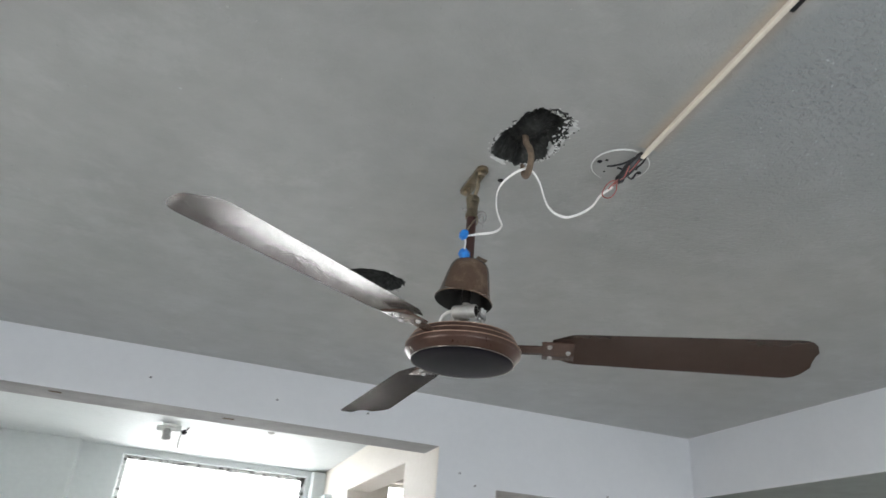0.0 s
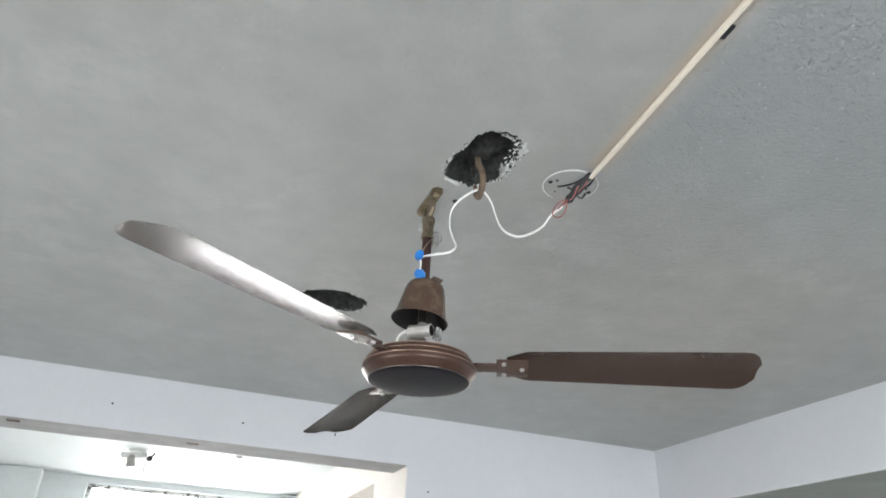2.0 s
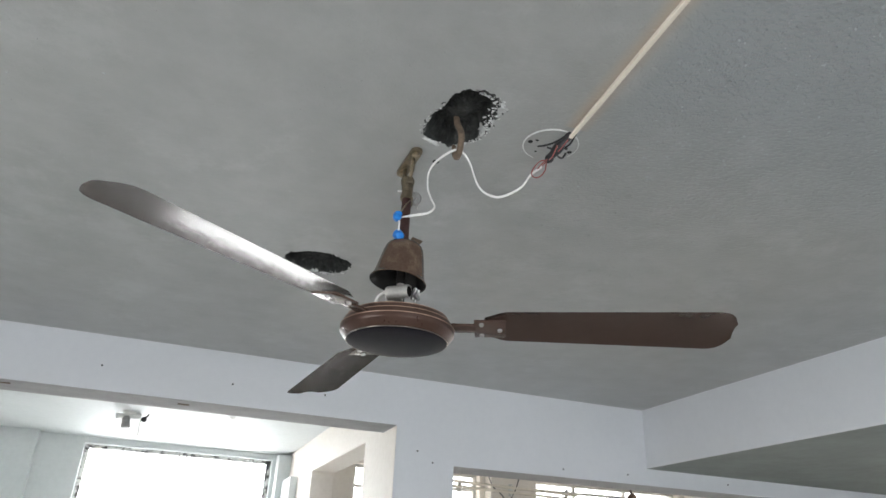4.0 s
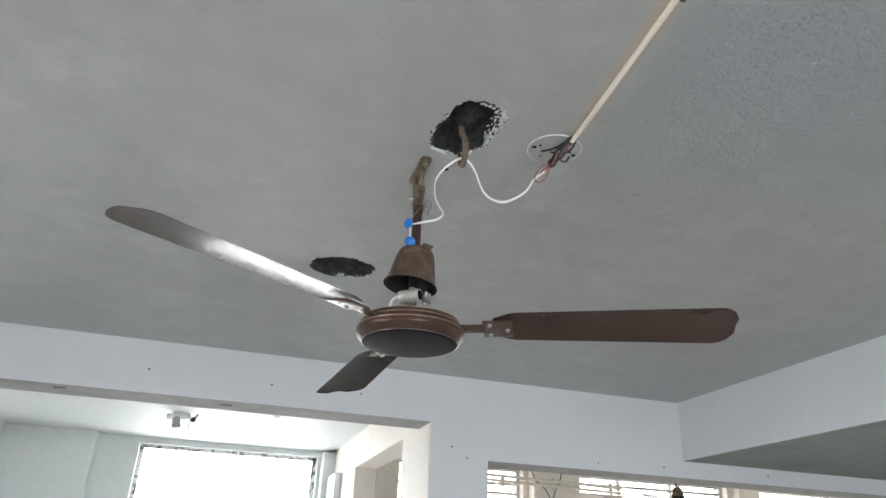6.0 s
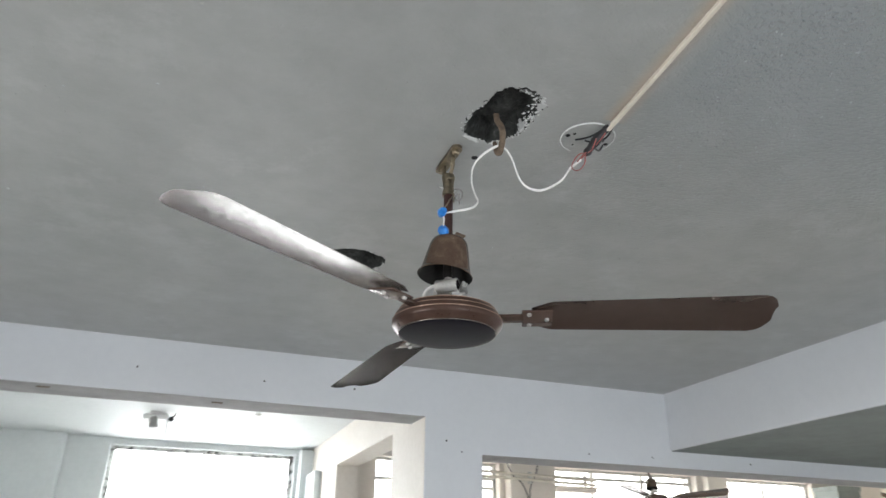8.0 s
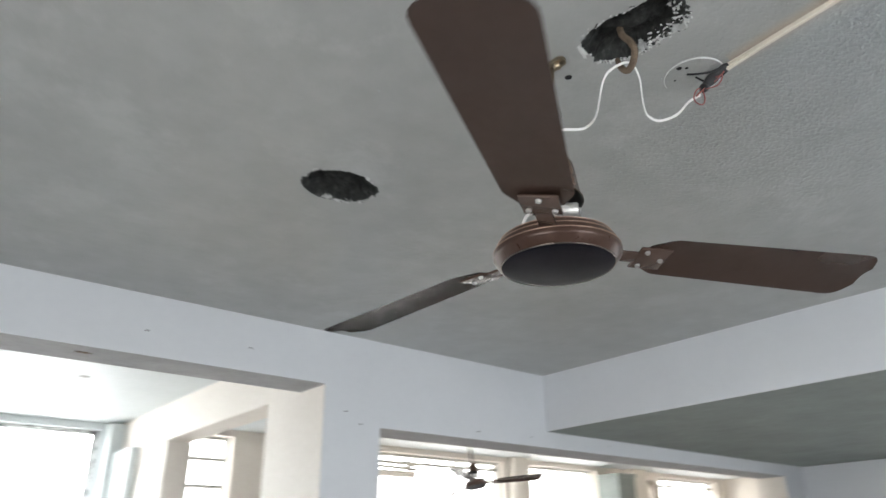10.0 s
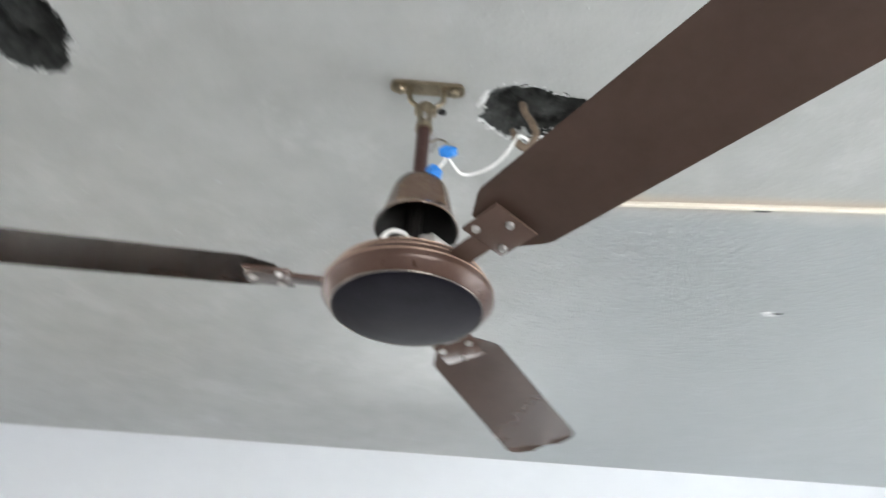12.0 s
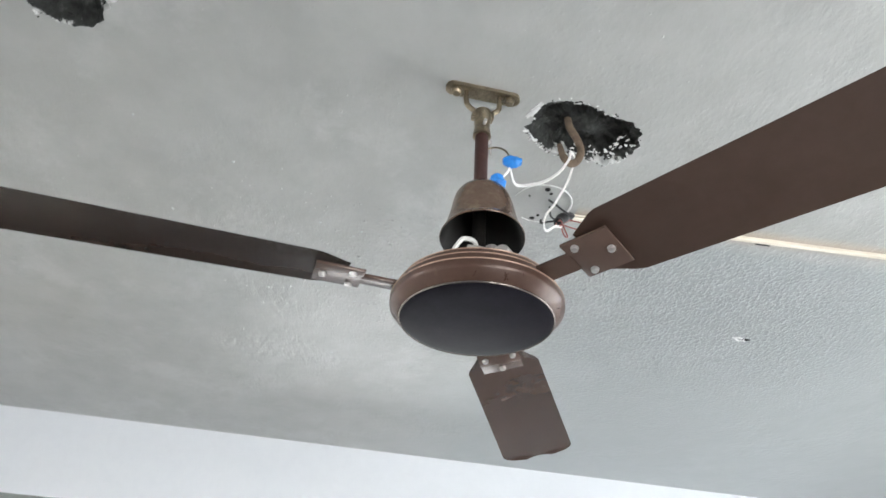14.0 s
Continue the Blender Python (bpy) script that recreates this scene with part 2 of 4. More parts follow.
STEEL = plain("dull_steel", (0.42, 0.41, 0.40), 0.45, 0.9, 0.2, 60, 0.1)
FRAMEP = plain("weathered_window_steel", (0.62, 0.61, 0.58), 0.6, 0.2, 0.45, 25, 0.3)
HOLEM = plain("black_drill_hole", (0.015, 0.015, 0.015), 0.9, 0, 0.2, 80, 0.0)
MUD = plain("outdoor_concrete", (0.45, 0.44, 0.41), 0.9, 0, 0.15, 2, 0.1)

GLASS, gn, gl, gb = material("window_glass", 0.03)
gb.inputs["Transmission Weight"].default_value, gb.inputs["IOR"].default_value = 1.0, 1.02

# ---- mesh helpers ----


def mesh_of(name, bm, mats, smooth=None):
    me = bpy.data.meshes.new(name)
    bmesh.ops.recalc_face_normals(bm, faces=bm.faces)
    if smooth is not None:
        for fa in bm.faces:
            fa.smooth = True
        for e in bm.edges:
            if len(e.link_faces) == 2 and e.calc_face_angle() > radians(smooth):
                e.smooth = False
    bm.to_mesh(me)
    bm.free()
    for m in mats if isinstance(mats, (list, tuple)) else [mats]:
        me.materials.append(m)
    return me


def part(name, bm, mat, parent, label="", smooth=None):
    ob = new(name, mesh_of(name, bm, mat, smooth))
    ob.parent = parent
    return tagged(ob, label)


def thing(name, bm, mat, label, category, group="", smooth=None, kind=""):
    return tagged(new(name, mesh_of(name, bm, mat, smooth)), label, category, group, kind)


def holder(name, at, label, category, group=""):
    ob = new(name)
    ob.matrix_basis = Matrix.Translation(at)
    ob.empty_display_size = 0.05
    return tagged(ob, label, category, group)


def box(bm, lo, hi, bevel=0.0, m=None, slot=0):
    mid = [(a + b) / 2 for a, b in zip(lo, hi)]
    size = [b - a for a, b in zip(lo, hi)]
    mat = Matrix.Translation(mid) @ Matrix.Diagonal((*size, 1))
    made = bmesh.ops.create_cube(bm, size=1, matrix=(m @ mat) if m else mat)["verts"]
    if bevel:
        edges = list({e for v in made for e in v.link_edges})
        bmesh.ops.bevel(bm, geom=edges, offset=bevel, segments=2, profile=0.5, affect="EDGES")
    if slot:
        for fa in {f for v in made if v.is_valid for f in v.link_faces}:
            fa.material_index = slot
    return bm


def lathe(bm, profile, seg=48, slots=None, m=None):
    """Turns (radius, height) pairs about z."""
    rings = []
    for r, z in profile:
        if r < 1e-6:
            rings.append([bm.verts.new((0, 0, z))])
        else:
            rings.append([bm.verts.new((r * math.cos(2 * math.pi * k / seg), r * math.sin(2 * math.pi * k / seg), z)) for k in range(seg)])
    for i, (a, b) in enumerate(zip(rings, rings[1:])):
        for k in range(seg):
            q = [a[k % len(a)], a[(k + 1) % len(a)], b[(k + 1) % len(b)], b[k % len(b)]]
            q = list(dict.fromkeys(q))
            if len(q) > 2:
                fa = bm.faces.new(q)
                if slots:
                    fa.material_index = slots[i]
    if m:
        bmesh.ops.transform(bm, matrix=m, verts=[v for r in rings for v in r])
    return bm


def spline(points, steps=8):
    p = [Vector(q) for q in points]
    p = [2 * p[0] - p[1], *p, 2 * p[-1] - p[-2]]
    out = []
    for a, b, c, d in zip(p, p[1:], p[2:], p[3:]):
        for k in range(steps):
            t = k / steps
            out.append(0.5 * (2 * b + (c - a) * t + (2 * a - 5 * b + 4 * c - d) * t * t + (3 * b - a - 3 * c + d) * t ** 3))
    return out + [p[-2]]


def tube(bm, points, r, seg=8, closed=False, taper=None):
    """A round rod swept along points."""
    n = len(points)
    rings = []
    side = None
    for i, c in enumerate(points):
        a = points[(i - 1) % n] if closed or i else points[0]
        b = points[(i + 1) % n] if closed or i < n - 1 else points[-1]
        way = (Vector(b) - Vector(a)).normalized()
        if side is None:
            side = way.orthogonal().normalized()
        side = (side - way * side.dot(way)).normalized()
        up = way.cross(side)
        rr = r * (taper(i / (n - 1)) if taper else 1)
        rings.append([bm.verts.new(Vector(c) + rr * (math.cos(2 * math.pi * k / seg) * side + math.sin(2 * math.pi * k / seg) * up)) for k in range(seg)])
    for i in range(n if closed else n - 1):
        a, b = rings[i], rings[(i + 1) % n]
        for k in range(seg):
            bm.faces.new((a[k], a[(k + 1) % seg], b[(k + 1) % seg], b[k]))
    if not closed:
        bm.faces.new(rings[0][::-1])
        bm.faces.new(rings[-1])
    return bm


def rod(bm, a, b, r, seg=12):
    return tube(bm, [Vector(a), Vector(b)], r, seg)


def panel(us, vs, solid, lo, hi, axis):
    """A wall with openings: cells of the cuts us (along) and vs (up) that solid(u, v) keeps, from lo to hi across. axis: the wall's run, x or y."""
    bm = bmesh.new()
    keep = {(i, j) for i in range(len(us) - 1) for j in range(len(vs) - 1) if solid((us[i] + us[i + 1]) / 2, (vs[j] + vs[j + 1]) / 2)}
    made = {}

    def vert(u, w, v):
        key = (u, w, v)
        if key not in made:
            made[key] = bm.verts.new((u, w, v) if axis == "x" else (w, u, v))
        return made[key]

    for i, j in keep:
        u0, u1, v0, v1 = us[i], us[i + 1], vs[j], vs[j + 1]
        for w in (lo, hi):
            bm.faces.new([vert(u0, w, v0), vert(u1, w, v0), vert(u1, w, v1), vert(u0, w, v1)])
        for (di, dj), (a, b) in (((-1, 0), ((u0, v0), (u0, v1))), ((1, 0), ((u1, v0), (u1, v1))), ((0, -1), ((u0, v0), (u1, v0))), ((0, 1), ((u0, v1), (u1, v1)))):
            if (i + di, j + dj) not in keep:
                bm.faces.new([vert(a[0], lo, a[1]), vert(b[0], lo, b[1]), vert(b[0], hi, b[1]), vert(a[0], hi, a[1])])
    bmesh.ops.recalc_face_normals(bm, faces=bm.faces)
    return bm


def structure(name, bm, mat, label, category, bevel=0.0):
    ob = thing(name, bm, mat, label, category, kind="structure")
    if bevel:
        mod = ob.modifiers.new("soft_edges", "BEVEL")
        mod.width, mod.segments, mod.limit_method, mod.angle_limit = bevel, 2, "ANGLE", radians(40)
    return ob


# ---- the building ----
C, LOW = 2.75, 2.467          # high and low ceilings
FX, FY = 1.832, 1.677         # step of the ceiling, front wall
BACK = FY + 0.20              # rear face of the front wall
LEFT, REAR, RIGHT = -2.30, -2.70, 4.60
ROOM_Y = 4.33                 # back room's window wall
SIDE_Y = 4.62                 # side room's window wall

bm = bmesh.new()
box(bm, (-2.6, -3.0, -0.12), (9.0, 5.0, 0.0))
structure("floor", bm, FLOOR, "grey cement floor running through all the rooms", "floor")

# Front wall with two wide openings under a band of white plaster.
front = structure("wall_front", panel([LEFT, -1.55, 0.547, 0.82, 4.30, RIGHT], [0.0, 2.388, 2.535, C + 0.1],
          lambda u, v: not (-1.55 < u < 0.547 and v < 2.535) and not (0.82 < u < 4.30 and v < 2.388), FY, BACK, "x"), [WALL, WARM, UNDERLINTEL],
          "bluish white plastered wall with two wide openings", "wall", 0.006)
for fa in front.data.polygons:   # cream reveals, darker grey under the lintels
    if abs(fa.normal.y) < 0.5:
        fa.material_index = 2 if fa.normal.z < -0.5 else 1
structure("wall_rear", panel([LEFT, -0.5, 1.0, RIGHT], [0.0, 0.55, 2.35, C + 0.1],
          lambda u, v: not (-0.5 < u < 1.0 and 0.55 < v < 2.35), REAR - 0.2, REAR, "x"), WALL,
          "white plastered wall with a window opening", "wall", 0.006)
# Opening added out of view to let the left lamp in.
structure("wall_left", panel([REAR - 0.2, -1.65, -0.15, BACK], [0.0, 0.8, 2.2, C + 0.1],
          lambda u, v: not (-1.65 < u < -0.15 and 0.8 < v < 2.2), LEFT - 0.2, LEFT, "y"), WALL,
          "white plastered side wall with an added window opening, out of view", "wall", 0.006)
# Unseen opening, added for the right lamp.
structure("wall_right", panel([REAR - 0.2, -1.8, 0.6, BACK], [0.0, 0.5, 1.8, C + 0.1],
          lambda u, v: not (-1.8 < u < 0.6 and 0.5 < v < 1.8), RIGHT, RIGHT + 0.2, "y"), WALL,
          "white plastered end wall of the low bay with an added window opening, out of view", "wall")

# Lower slab beside the high ceiling: white edge face, grey soffit darkened for shade.
bm = bmesh.new()
box(bm, (FX, REAR, LOW), (RIGHT, FY, C + 0.1))
bm.faces.ensure_lookup_table()
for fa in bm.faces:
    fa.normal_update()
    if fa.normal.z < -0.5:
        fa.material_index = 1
structure("ceiling_low", bm, [WALL, SOFFIT], "lower ceiling slab with a white edge and a green-grey underside darkened for shade", "ceiling", 0.005)


def ragged(cx, cy, a, b, turn, power, rough, seed, count=176):
    """An uneven rounded outline about a point: half axes a and b, turned; power 2 is an ellipse, more is squarer."""
    out = []
    for k in range(count):
        t = 2 * math.pi * k / count
        c, s = math.cos(t), math.sin(t)
        r = (abs(c / a) ** power + abs(s / b) ** power) ** (-1 / power)
        r *= 1 + rough * noise.noise((2.1 * c + seed, 2.1 * s, 0.3)) + 0.55 * rough * noise.noise((7 * c, 7 * s + seed, 1.7)) + 0.35 * rough * noise.noise((23 * c, 23 * s, seed))
        x, y = r * c, r * s
        out.append((cx + x * math.cos(turn) - y * math.sin(turn), cy + x * math.sin(turn) + y * math.cos(turn)))
    return out


HOLES = (dict(cx=0.046, cy=-0.188, a=0.091, b=0.057, turn=radians(100), power=3.0, rough=0.15, seed=3.1),
         dict(cx=-0.062, cy=0.618, a=0.094, b=0.073, turn=radians(-8), power=2.2, rough=0.10, seed=8.4))


def ceiling_with_holes():
    """The high ceiling: one slab whose underside is broken open at two old fan boxes."""
    bm = bmesh.new()
    half = 0.17
    xs, ys = [LEFT, FX], [REAR, FY]
    for h in HOLES:
        xs += [h["cx"] - half, h["cx"] + half]
        ys += [h["cy"] - half, h["cy"] + half]
    xs, ys = sorted(xs), sorted(ys)
    for i in range(len(xs) - 1):
        for j in range(len(ys) - 1):
            mx, my = (xs[i] + xs[i + 1]) / 2, (ys[j] + ys[j + 1]) / 2
            if any(abs(mx - h["cx"]) < half and abs(my - h["cy"]) < half for h in HOLES):
                continue
            bm.faces.new([bm.verts.new((x, y, C)) for x, y in ((xs[i], ys[j]), (xs[i + 1], ys[j]), (xs[i + 1], ys[j + 1]), (xs[i], ys[j + 1]))])
    for h in HOLES:
        cx, cy = h["cx"], h["cy"]
        edge = ragged(**h)
        n = len(edge)
        # Rings from the square patch to the lip, the chipped edge and up into the rubble.
        square = []
        for x, y in edge:
            dx, dy = x - cx, y - cy
            k = half / max(abs(dx), abs(dy))
            square.append((cx + dx * k, cy + dy * k))
        rings = [[bm.verts.new((x, y, C)) for x, y in square]]
        flake = [1.012 + 0.10 * max(0.0, noise.noise((x * 30 + 5, y * 30, 7.7)) + 0.12) + 0.03 * abs(noise.noise((x * 160, y * 160, 1.1))) for x, y in edge]
        rings.append([bm.verts.new((cx + (x - cx) * k, cy + (y - cy) * k, C)) for (x, y), k in zip(edge, flake)])
        for scale, z, wild in ((1.0, 0.0012, 0.0), (0.965, 0.005, 0.35), (0.92, 0.012, 0.6), (0.86, 0.021, 0.8), (0.76, 0.030, 0.9), (0.62, 0.033, 0.9), (0.48, 0.030, 0.8), (0.34, 0.024, 0.5), (0.22, 0.019, 0.25), (0.10, 0.017, 0.1)):
            ring = []
            for q, (x, y) in enumerate(edge):
                px, py = x * scale + cx * (1 - scale), y * scale + cy * (1 - scale)
                w = noise.noise((px * 70, py * 70, z * 40 + 4)) * 0.016 * wild
                s = scale * (1 + 0.16 * wild * noise.noise((px * 60 + 9, py * 60, z * 140)))
                ring.append(bm.verts.new((cx + (x - cx) * s, cy + (y - cy) * s, C + max(z + w, 0.0012))))
            rings.append(ring)
        for i, (a, b) in enumerate(zip(rings, rings[1:])):
            for k in range(n):
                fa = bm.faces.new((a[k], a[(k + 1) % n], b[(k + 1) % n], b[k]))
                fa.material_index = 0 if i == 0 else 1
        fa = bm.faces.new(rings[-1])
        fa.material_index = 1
        # The square patch's corners, left open by the ring.
        corner = [(cx + sx * half, cy + sy * half) for sx, sy in ((1, 1), (-1, 1), (-1, -1), (1, -1))]
        for px, py in corner:
            ks = [k for k in range(n) if (abs(abs(square[k][0] - cx) - half) < 1e-6) != (abs(abs(square[(k + 1) % n][0] - cx) - half) < 1e-6)]
            k = min(ks, key=lambda q: (square[q][0] - px) ** 2 + (square[q][1] - py) ** 2)
            bm.faces.new((rings[0][k], rings[0][(k + 1) % n], bm.verts.new((px, py, C))))
    bmesh.ops.remove_doubles(bm, verts=bm.verts, dist=1e-5)
    for fa in bm.faces:
        fa.normal_update()
        if fa.normal.z > 0:
            fa.normal_flip()
    return bm


def keep_normals(name, bm, mats, label, category):
    me = bpy.data.meshes.new(name)
    bm.to_mesh(me)
    bm.free()
    for m in mats:
        me.materials.append(m)
    return tagged(new(name, me), label, category, kind="structure")


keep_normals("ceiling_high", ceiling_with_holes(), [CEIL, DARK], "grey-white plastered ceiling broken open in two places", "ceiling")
bm = bmesh.new()
box(bm, (LEFT - 0.2, REAR - 0.2, C + 0.10), (RIGHT + 0.2, BACK, C + 0.25))
structure("roof_slab", bm, MUD, "concrete slab above the ceiling", "slab")

# Back room behind the first opening.
structure("wall_back_room_window", panel([-1.95, -0.874, 0.426, 0.70], [0.0, 0.85, 2.705, C + 0.1],
          lambda u, v: not (-0.874 < u < 0.426 and 0.85 < v < 2.705), ROOM_Y, ROOM_Y + 0.2, "x"), PALE,
          "pale grey wall round a tall bright window", "wall", 0.005)
bm = bmesh.new()
box(bm, (-1.95, BACK, 0), (-1.744, ROOM_Y, C + 0.1))
structure("wall_back_room_left", bm, PALE, "pale grey plastered wall of the back room", "wall")
bm = bmesh.new()
box(bm, (-1.744, ROOM_Y - 0.10, 0), (-1.159, ROOM_Y, C), 0.004)
structure("pilaster_back_room", bm, PALE, "shallow pale grey pilaster beside the window", "pilaster")
structure("wall_back_room_right", panel([BACK, 2.17, 3.40, SIDE_Y + 0.2], [0.0, 2.535, C + 0.1],
          lambda u, v: not (2.17 < u < 3.40 and v < 2.535), 0.55, 0.70, "y"), WARM,
          "cream plastered wall with an opening to the side room", "wall", 0.005)
bm = bmesh.new()
box(bm, (0.455, ROOM_Y - 0.12, 0), (0.55, ROOM_Y, 2.735), 0.004)
structure("pier_back_room", bm, PALE, "narrow grey pier between window and wall", "pier")
bm = bmesh.new()
box(bm, (0.50, 3.88, 0), (0.55, ROOM_Y - 0.12, 2.55), 0.004)
structure("ledge_back_room", bm, PALE, "low grey ledge beside the window pier", "ledge")
bm = bmesh.new()
box(bm, (-1.95, BACK, C), (0.625, ROOM_Y + 0.2, C + 0.1))
structure("ceiling_back_room", bm, PALE, "pale ceiling of the back room", "ceiling")

# Side room behind the second opening.
bm = bmesh.new()
box(bm, (0.625, BACK, C + 0.09), (9.0, SIDE_Y + 0.2, C + 0.19))
structure("ceiling_side_room", bm, PALE, "pale ceiling of the side room", "ceiling")
WINS = ((1.15, 1.48), (1.92, 2.29), (2.81, 4.44), (4.76, 5.95), (6.29, 6.50), (6.84, 7.06), (7.22, 8.60))
TOP = 2.79
structure("wall_side_room_window", panel([0.70, *[v for w in WINS for v in w], 9.0], [0.0, 0.85, TOP, C + 0.1],
          lambda u, v: not (0.85 < v < TOP and any(a < u < b for a, b in WINS)), SIDE_Y, SIDE_Y + 0.2, "x"), WARM,
          "stained cream wall between wide bright windows", "wall", 0.005)
bm = bmesh.new()
box(bm, (8.8, BACK, 0), (9.0, SIDE_Y, C + 0.1))
structure("wall_side_room_right", bm, WARM, "cream end wall of the side room", "wall")
bm = bmesh.new()
box(bm, (RIGHT + 0.2, BACK - 0.1, 0), (9.0, BACK, C + 0.1))
structure("wall_side_room_near", bm, WARM, "cream near wall of the side room", "wall")
bm = bmesh.new()
box(bm, (4.50, SIDE_Y - 0.10, 0), (4.74, SIDE_Y, C + 0.09), 0.005)
structure("pier_side_room", bm, WARM, "cream pier standing out of the window wall", "pier")
bm = bmesh.new()
box(bm, (6.48, SIDE_Y - 0.12, 0), (6.80, SIDE_Y, C + 0.09), 0.005)
structure("pier_side_room_far", bm, WARM, "cream pier beside an arched window", "pier")
bm = bmesh.new()
box(bm, (2.34, SIDE_Y - 0.12, 0), (2.79, SIDE_Y, C + 0.09), 0.005)
structure("pier_side_room_near", bm, WARM, "stained cream pier carrying loose cables", "pier")

bm = bmesh.new()
box(bm, (-400, -400, -0.6), (400, 400, -0.13))
structure("ground", bm, MUD, "bare concrete yard reaching to the horizon", "ground")


def window(name, x0, x1, z0, z1, y, bars, rails, paint=FRAMEP):
    """A steel window set into an opening that runs along x: frame, mullions at the given places, rails and panes."""
    top = tagged(new(name), "weathered steel window with bright panes", "window", kind="structure")
    top.matrix_basis = Matrix.Translation((x0, y, z0))
    w, h = x1 - x0, z1 - z0
    for n, lo, hi in (("frame_bottom", (0, 0, 0), (w, 0.05, 0.04)), ("frame_top", (0, 0, h - 0.022), (w, 0.05, h)),
                      ("frame_side", (0, 0, 0.04), (0.03, 0.05, h - 0.022)), ("frame_side", (w - 0.03, 0, 0.04), (w, 0.05, h - 0.022))):
        b = bmesh.new()
        box(b, lo, hi, 0.004)
        part(n, b, paint, top)
    for x in bars:
        b = bmesh.new()
        box(b, (x - x0 - 0.014, 0.005, 0.04), (x - x0 + 0.014, 0.045, h - 0.022), 0.003)
        part("mullion", b, paint, top)
    for z in rails:
        b = bmesh.new()
        box(b, (0.03, 0.008, z - z0 - 0.012), (w - 0.03, 0.042, z - z0 + 0.012), 0.003)
        part("rail", b, paint, top)
    cuts = [0.0, *[x - x0 for x in bars], w]
    for a, c in zip(cuts, cuts[1:]):
        b = bmesh.new()
        box(b, (a + 0.02, 0.022, 0.03), (c - 0.02, 0.026, h - 0.02))
        ob = part("pane", b, GLASS, top)
        ob.visible_shadow = False
    return top


first_window = window("window_1", -0.874, 0.426, 0.85, 2.705, ROOM_Y + 0.06, (), (1.75,), PEEL)
b = bmesh.new()   # bent stay bracket under the head of the frame
tube(b, spline([(0.635, -0.006, 1.842), (0.637, -0.010, 1.79), (0.646, -0.012, 1.758), (0.660, -0.012, 1.748), (0.674, -0.012, 1.758), (0.684, -0.010, 1.79), (0.688, -0.006, 1.842)], 6), 0.005, 8)
part("stay_bracket", b, STEEL, first_window, "bent steel stay bracket", 60)
GRIDS = (((), (2.62, 2.42, 1.7)), ((), (2.66, 2.58, 1.7)), ((3.30, 3.86), (2.715, 1.7)), ((5.36,), (1.7,)), ((), (1.7,)), ((), (1.7,)), ((7.60, 8.10), (2.70, 1.7)))
for k, ((a, c), (bars, rails)) in enumerate(zip(WINS, GRIDS)):
    window(f"window_{k + 2}", a, c, 0.85, TOP, SIDE_Y + 0.08, bars, rails)
window("window_9", -0.5, 1.0, 0.55, 2.35, REAR - 0.12, (0.25,), (1.5,))

# ---- the ceiling fan ----
BLADES = (-26, 94, 214)


def blade_shape(bm):
    """One sheet-metal blade along +x: narrow root, broad rounded tip, slight crown."""
    rows, cols = 44, 7
    grid = []
    for i in range(rows + 1):
        u = i / rows
        x = 0.165 + u * (0.620 - 0.165)
        half = 0.052 + 0.016 * u
        if u > 0.91:
            half *= math.sqrt(max(0.0, 1 - 0.86 * ((u - 0.91) / 0.09) ** 2.4))
        if u < 0.08:
            half *= 0.62 + 0.38 * (u / 0.08)
        row = []
        for j in range(cols + 1):
            v = 2 * j / cols - 1
            row.append(bm.verts.new((x, v * half - 0.004 * u, -0.004 * v * v + 0.006 * (1 - u))))
        grid.append(row)
    for i in range(rows):
        for j in range(cols):
            bm.faces.new((grid[i][j], grid[i + 1][j], grid[i + 1][j + 1], grid[i][j + 1]))
    bmesh.ops.solidify(bm, geom=bm.faces[:], thickness=0.0018)
    return bm


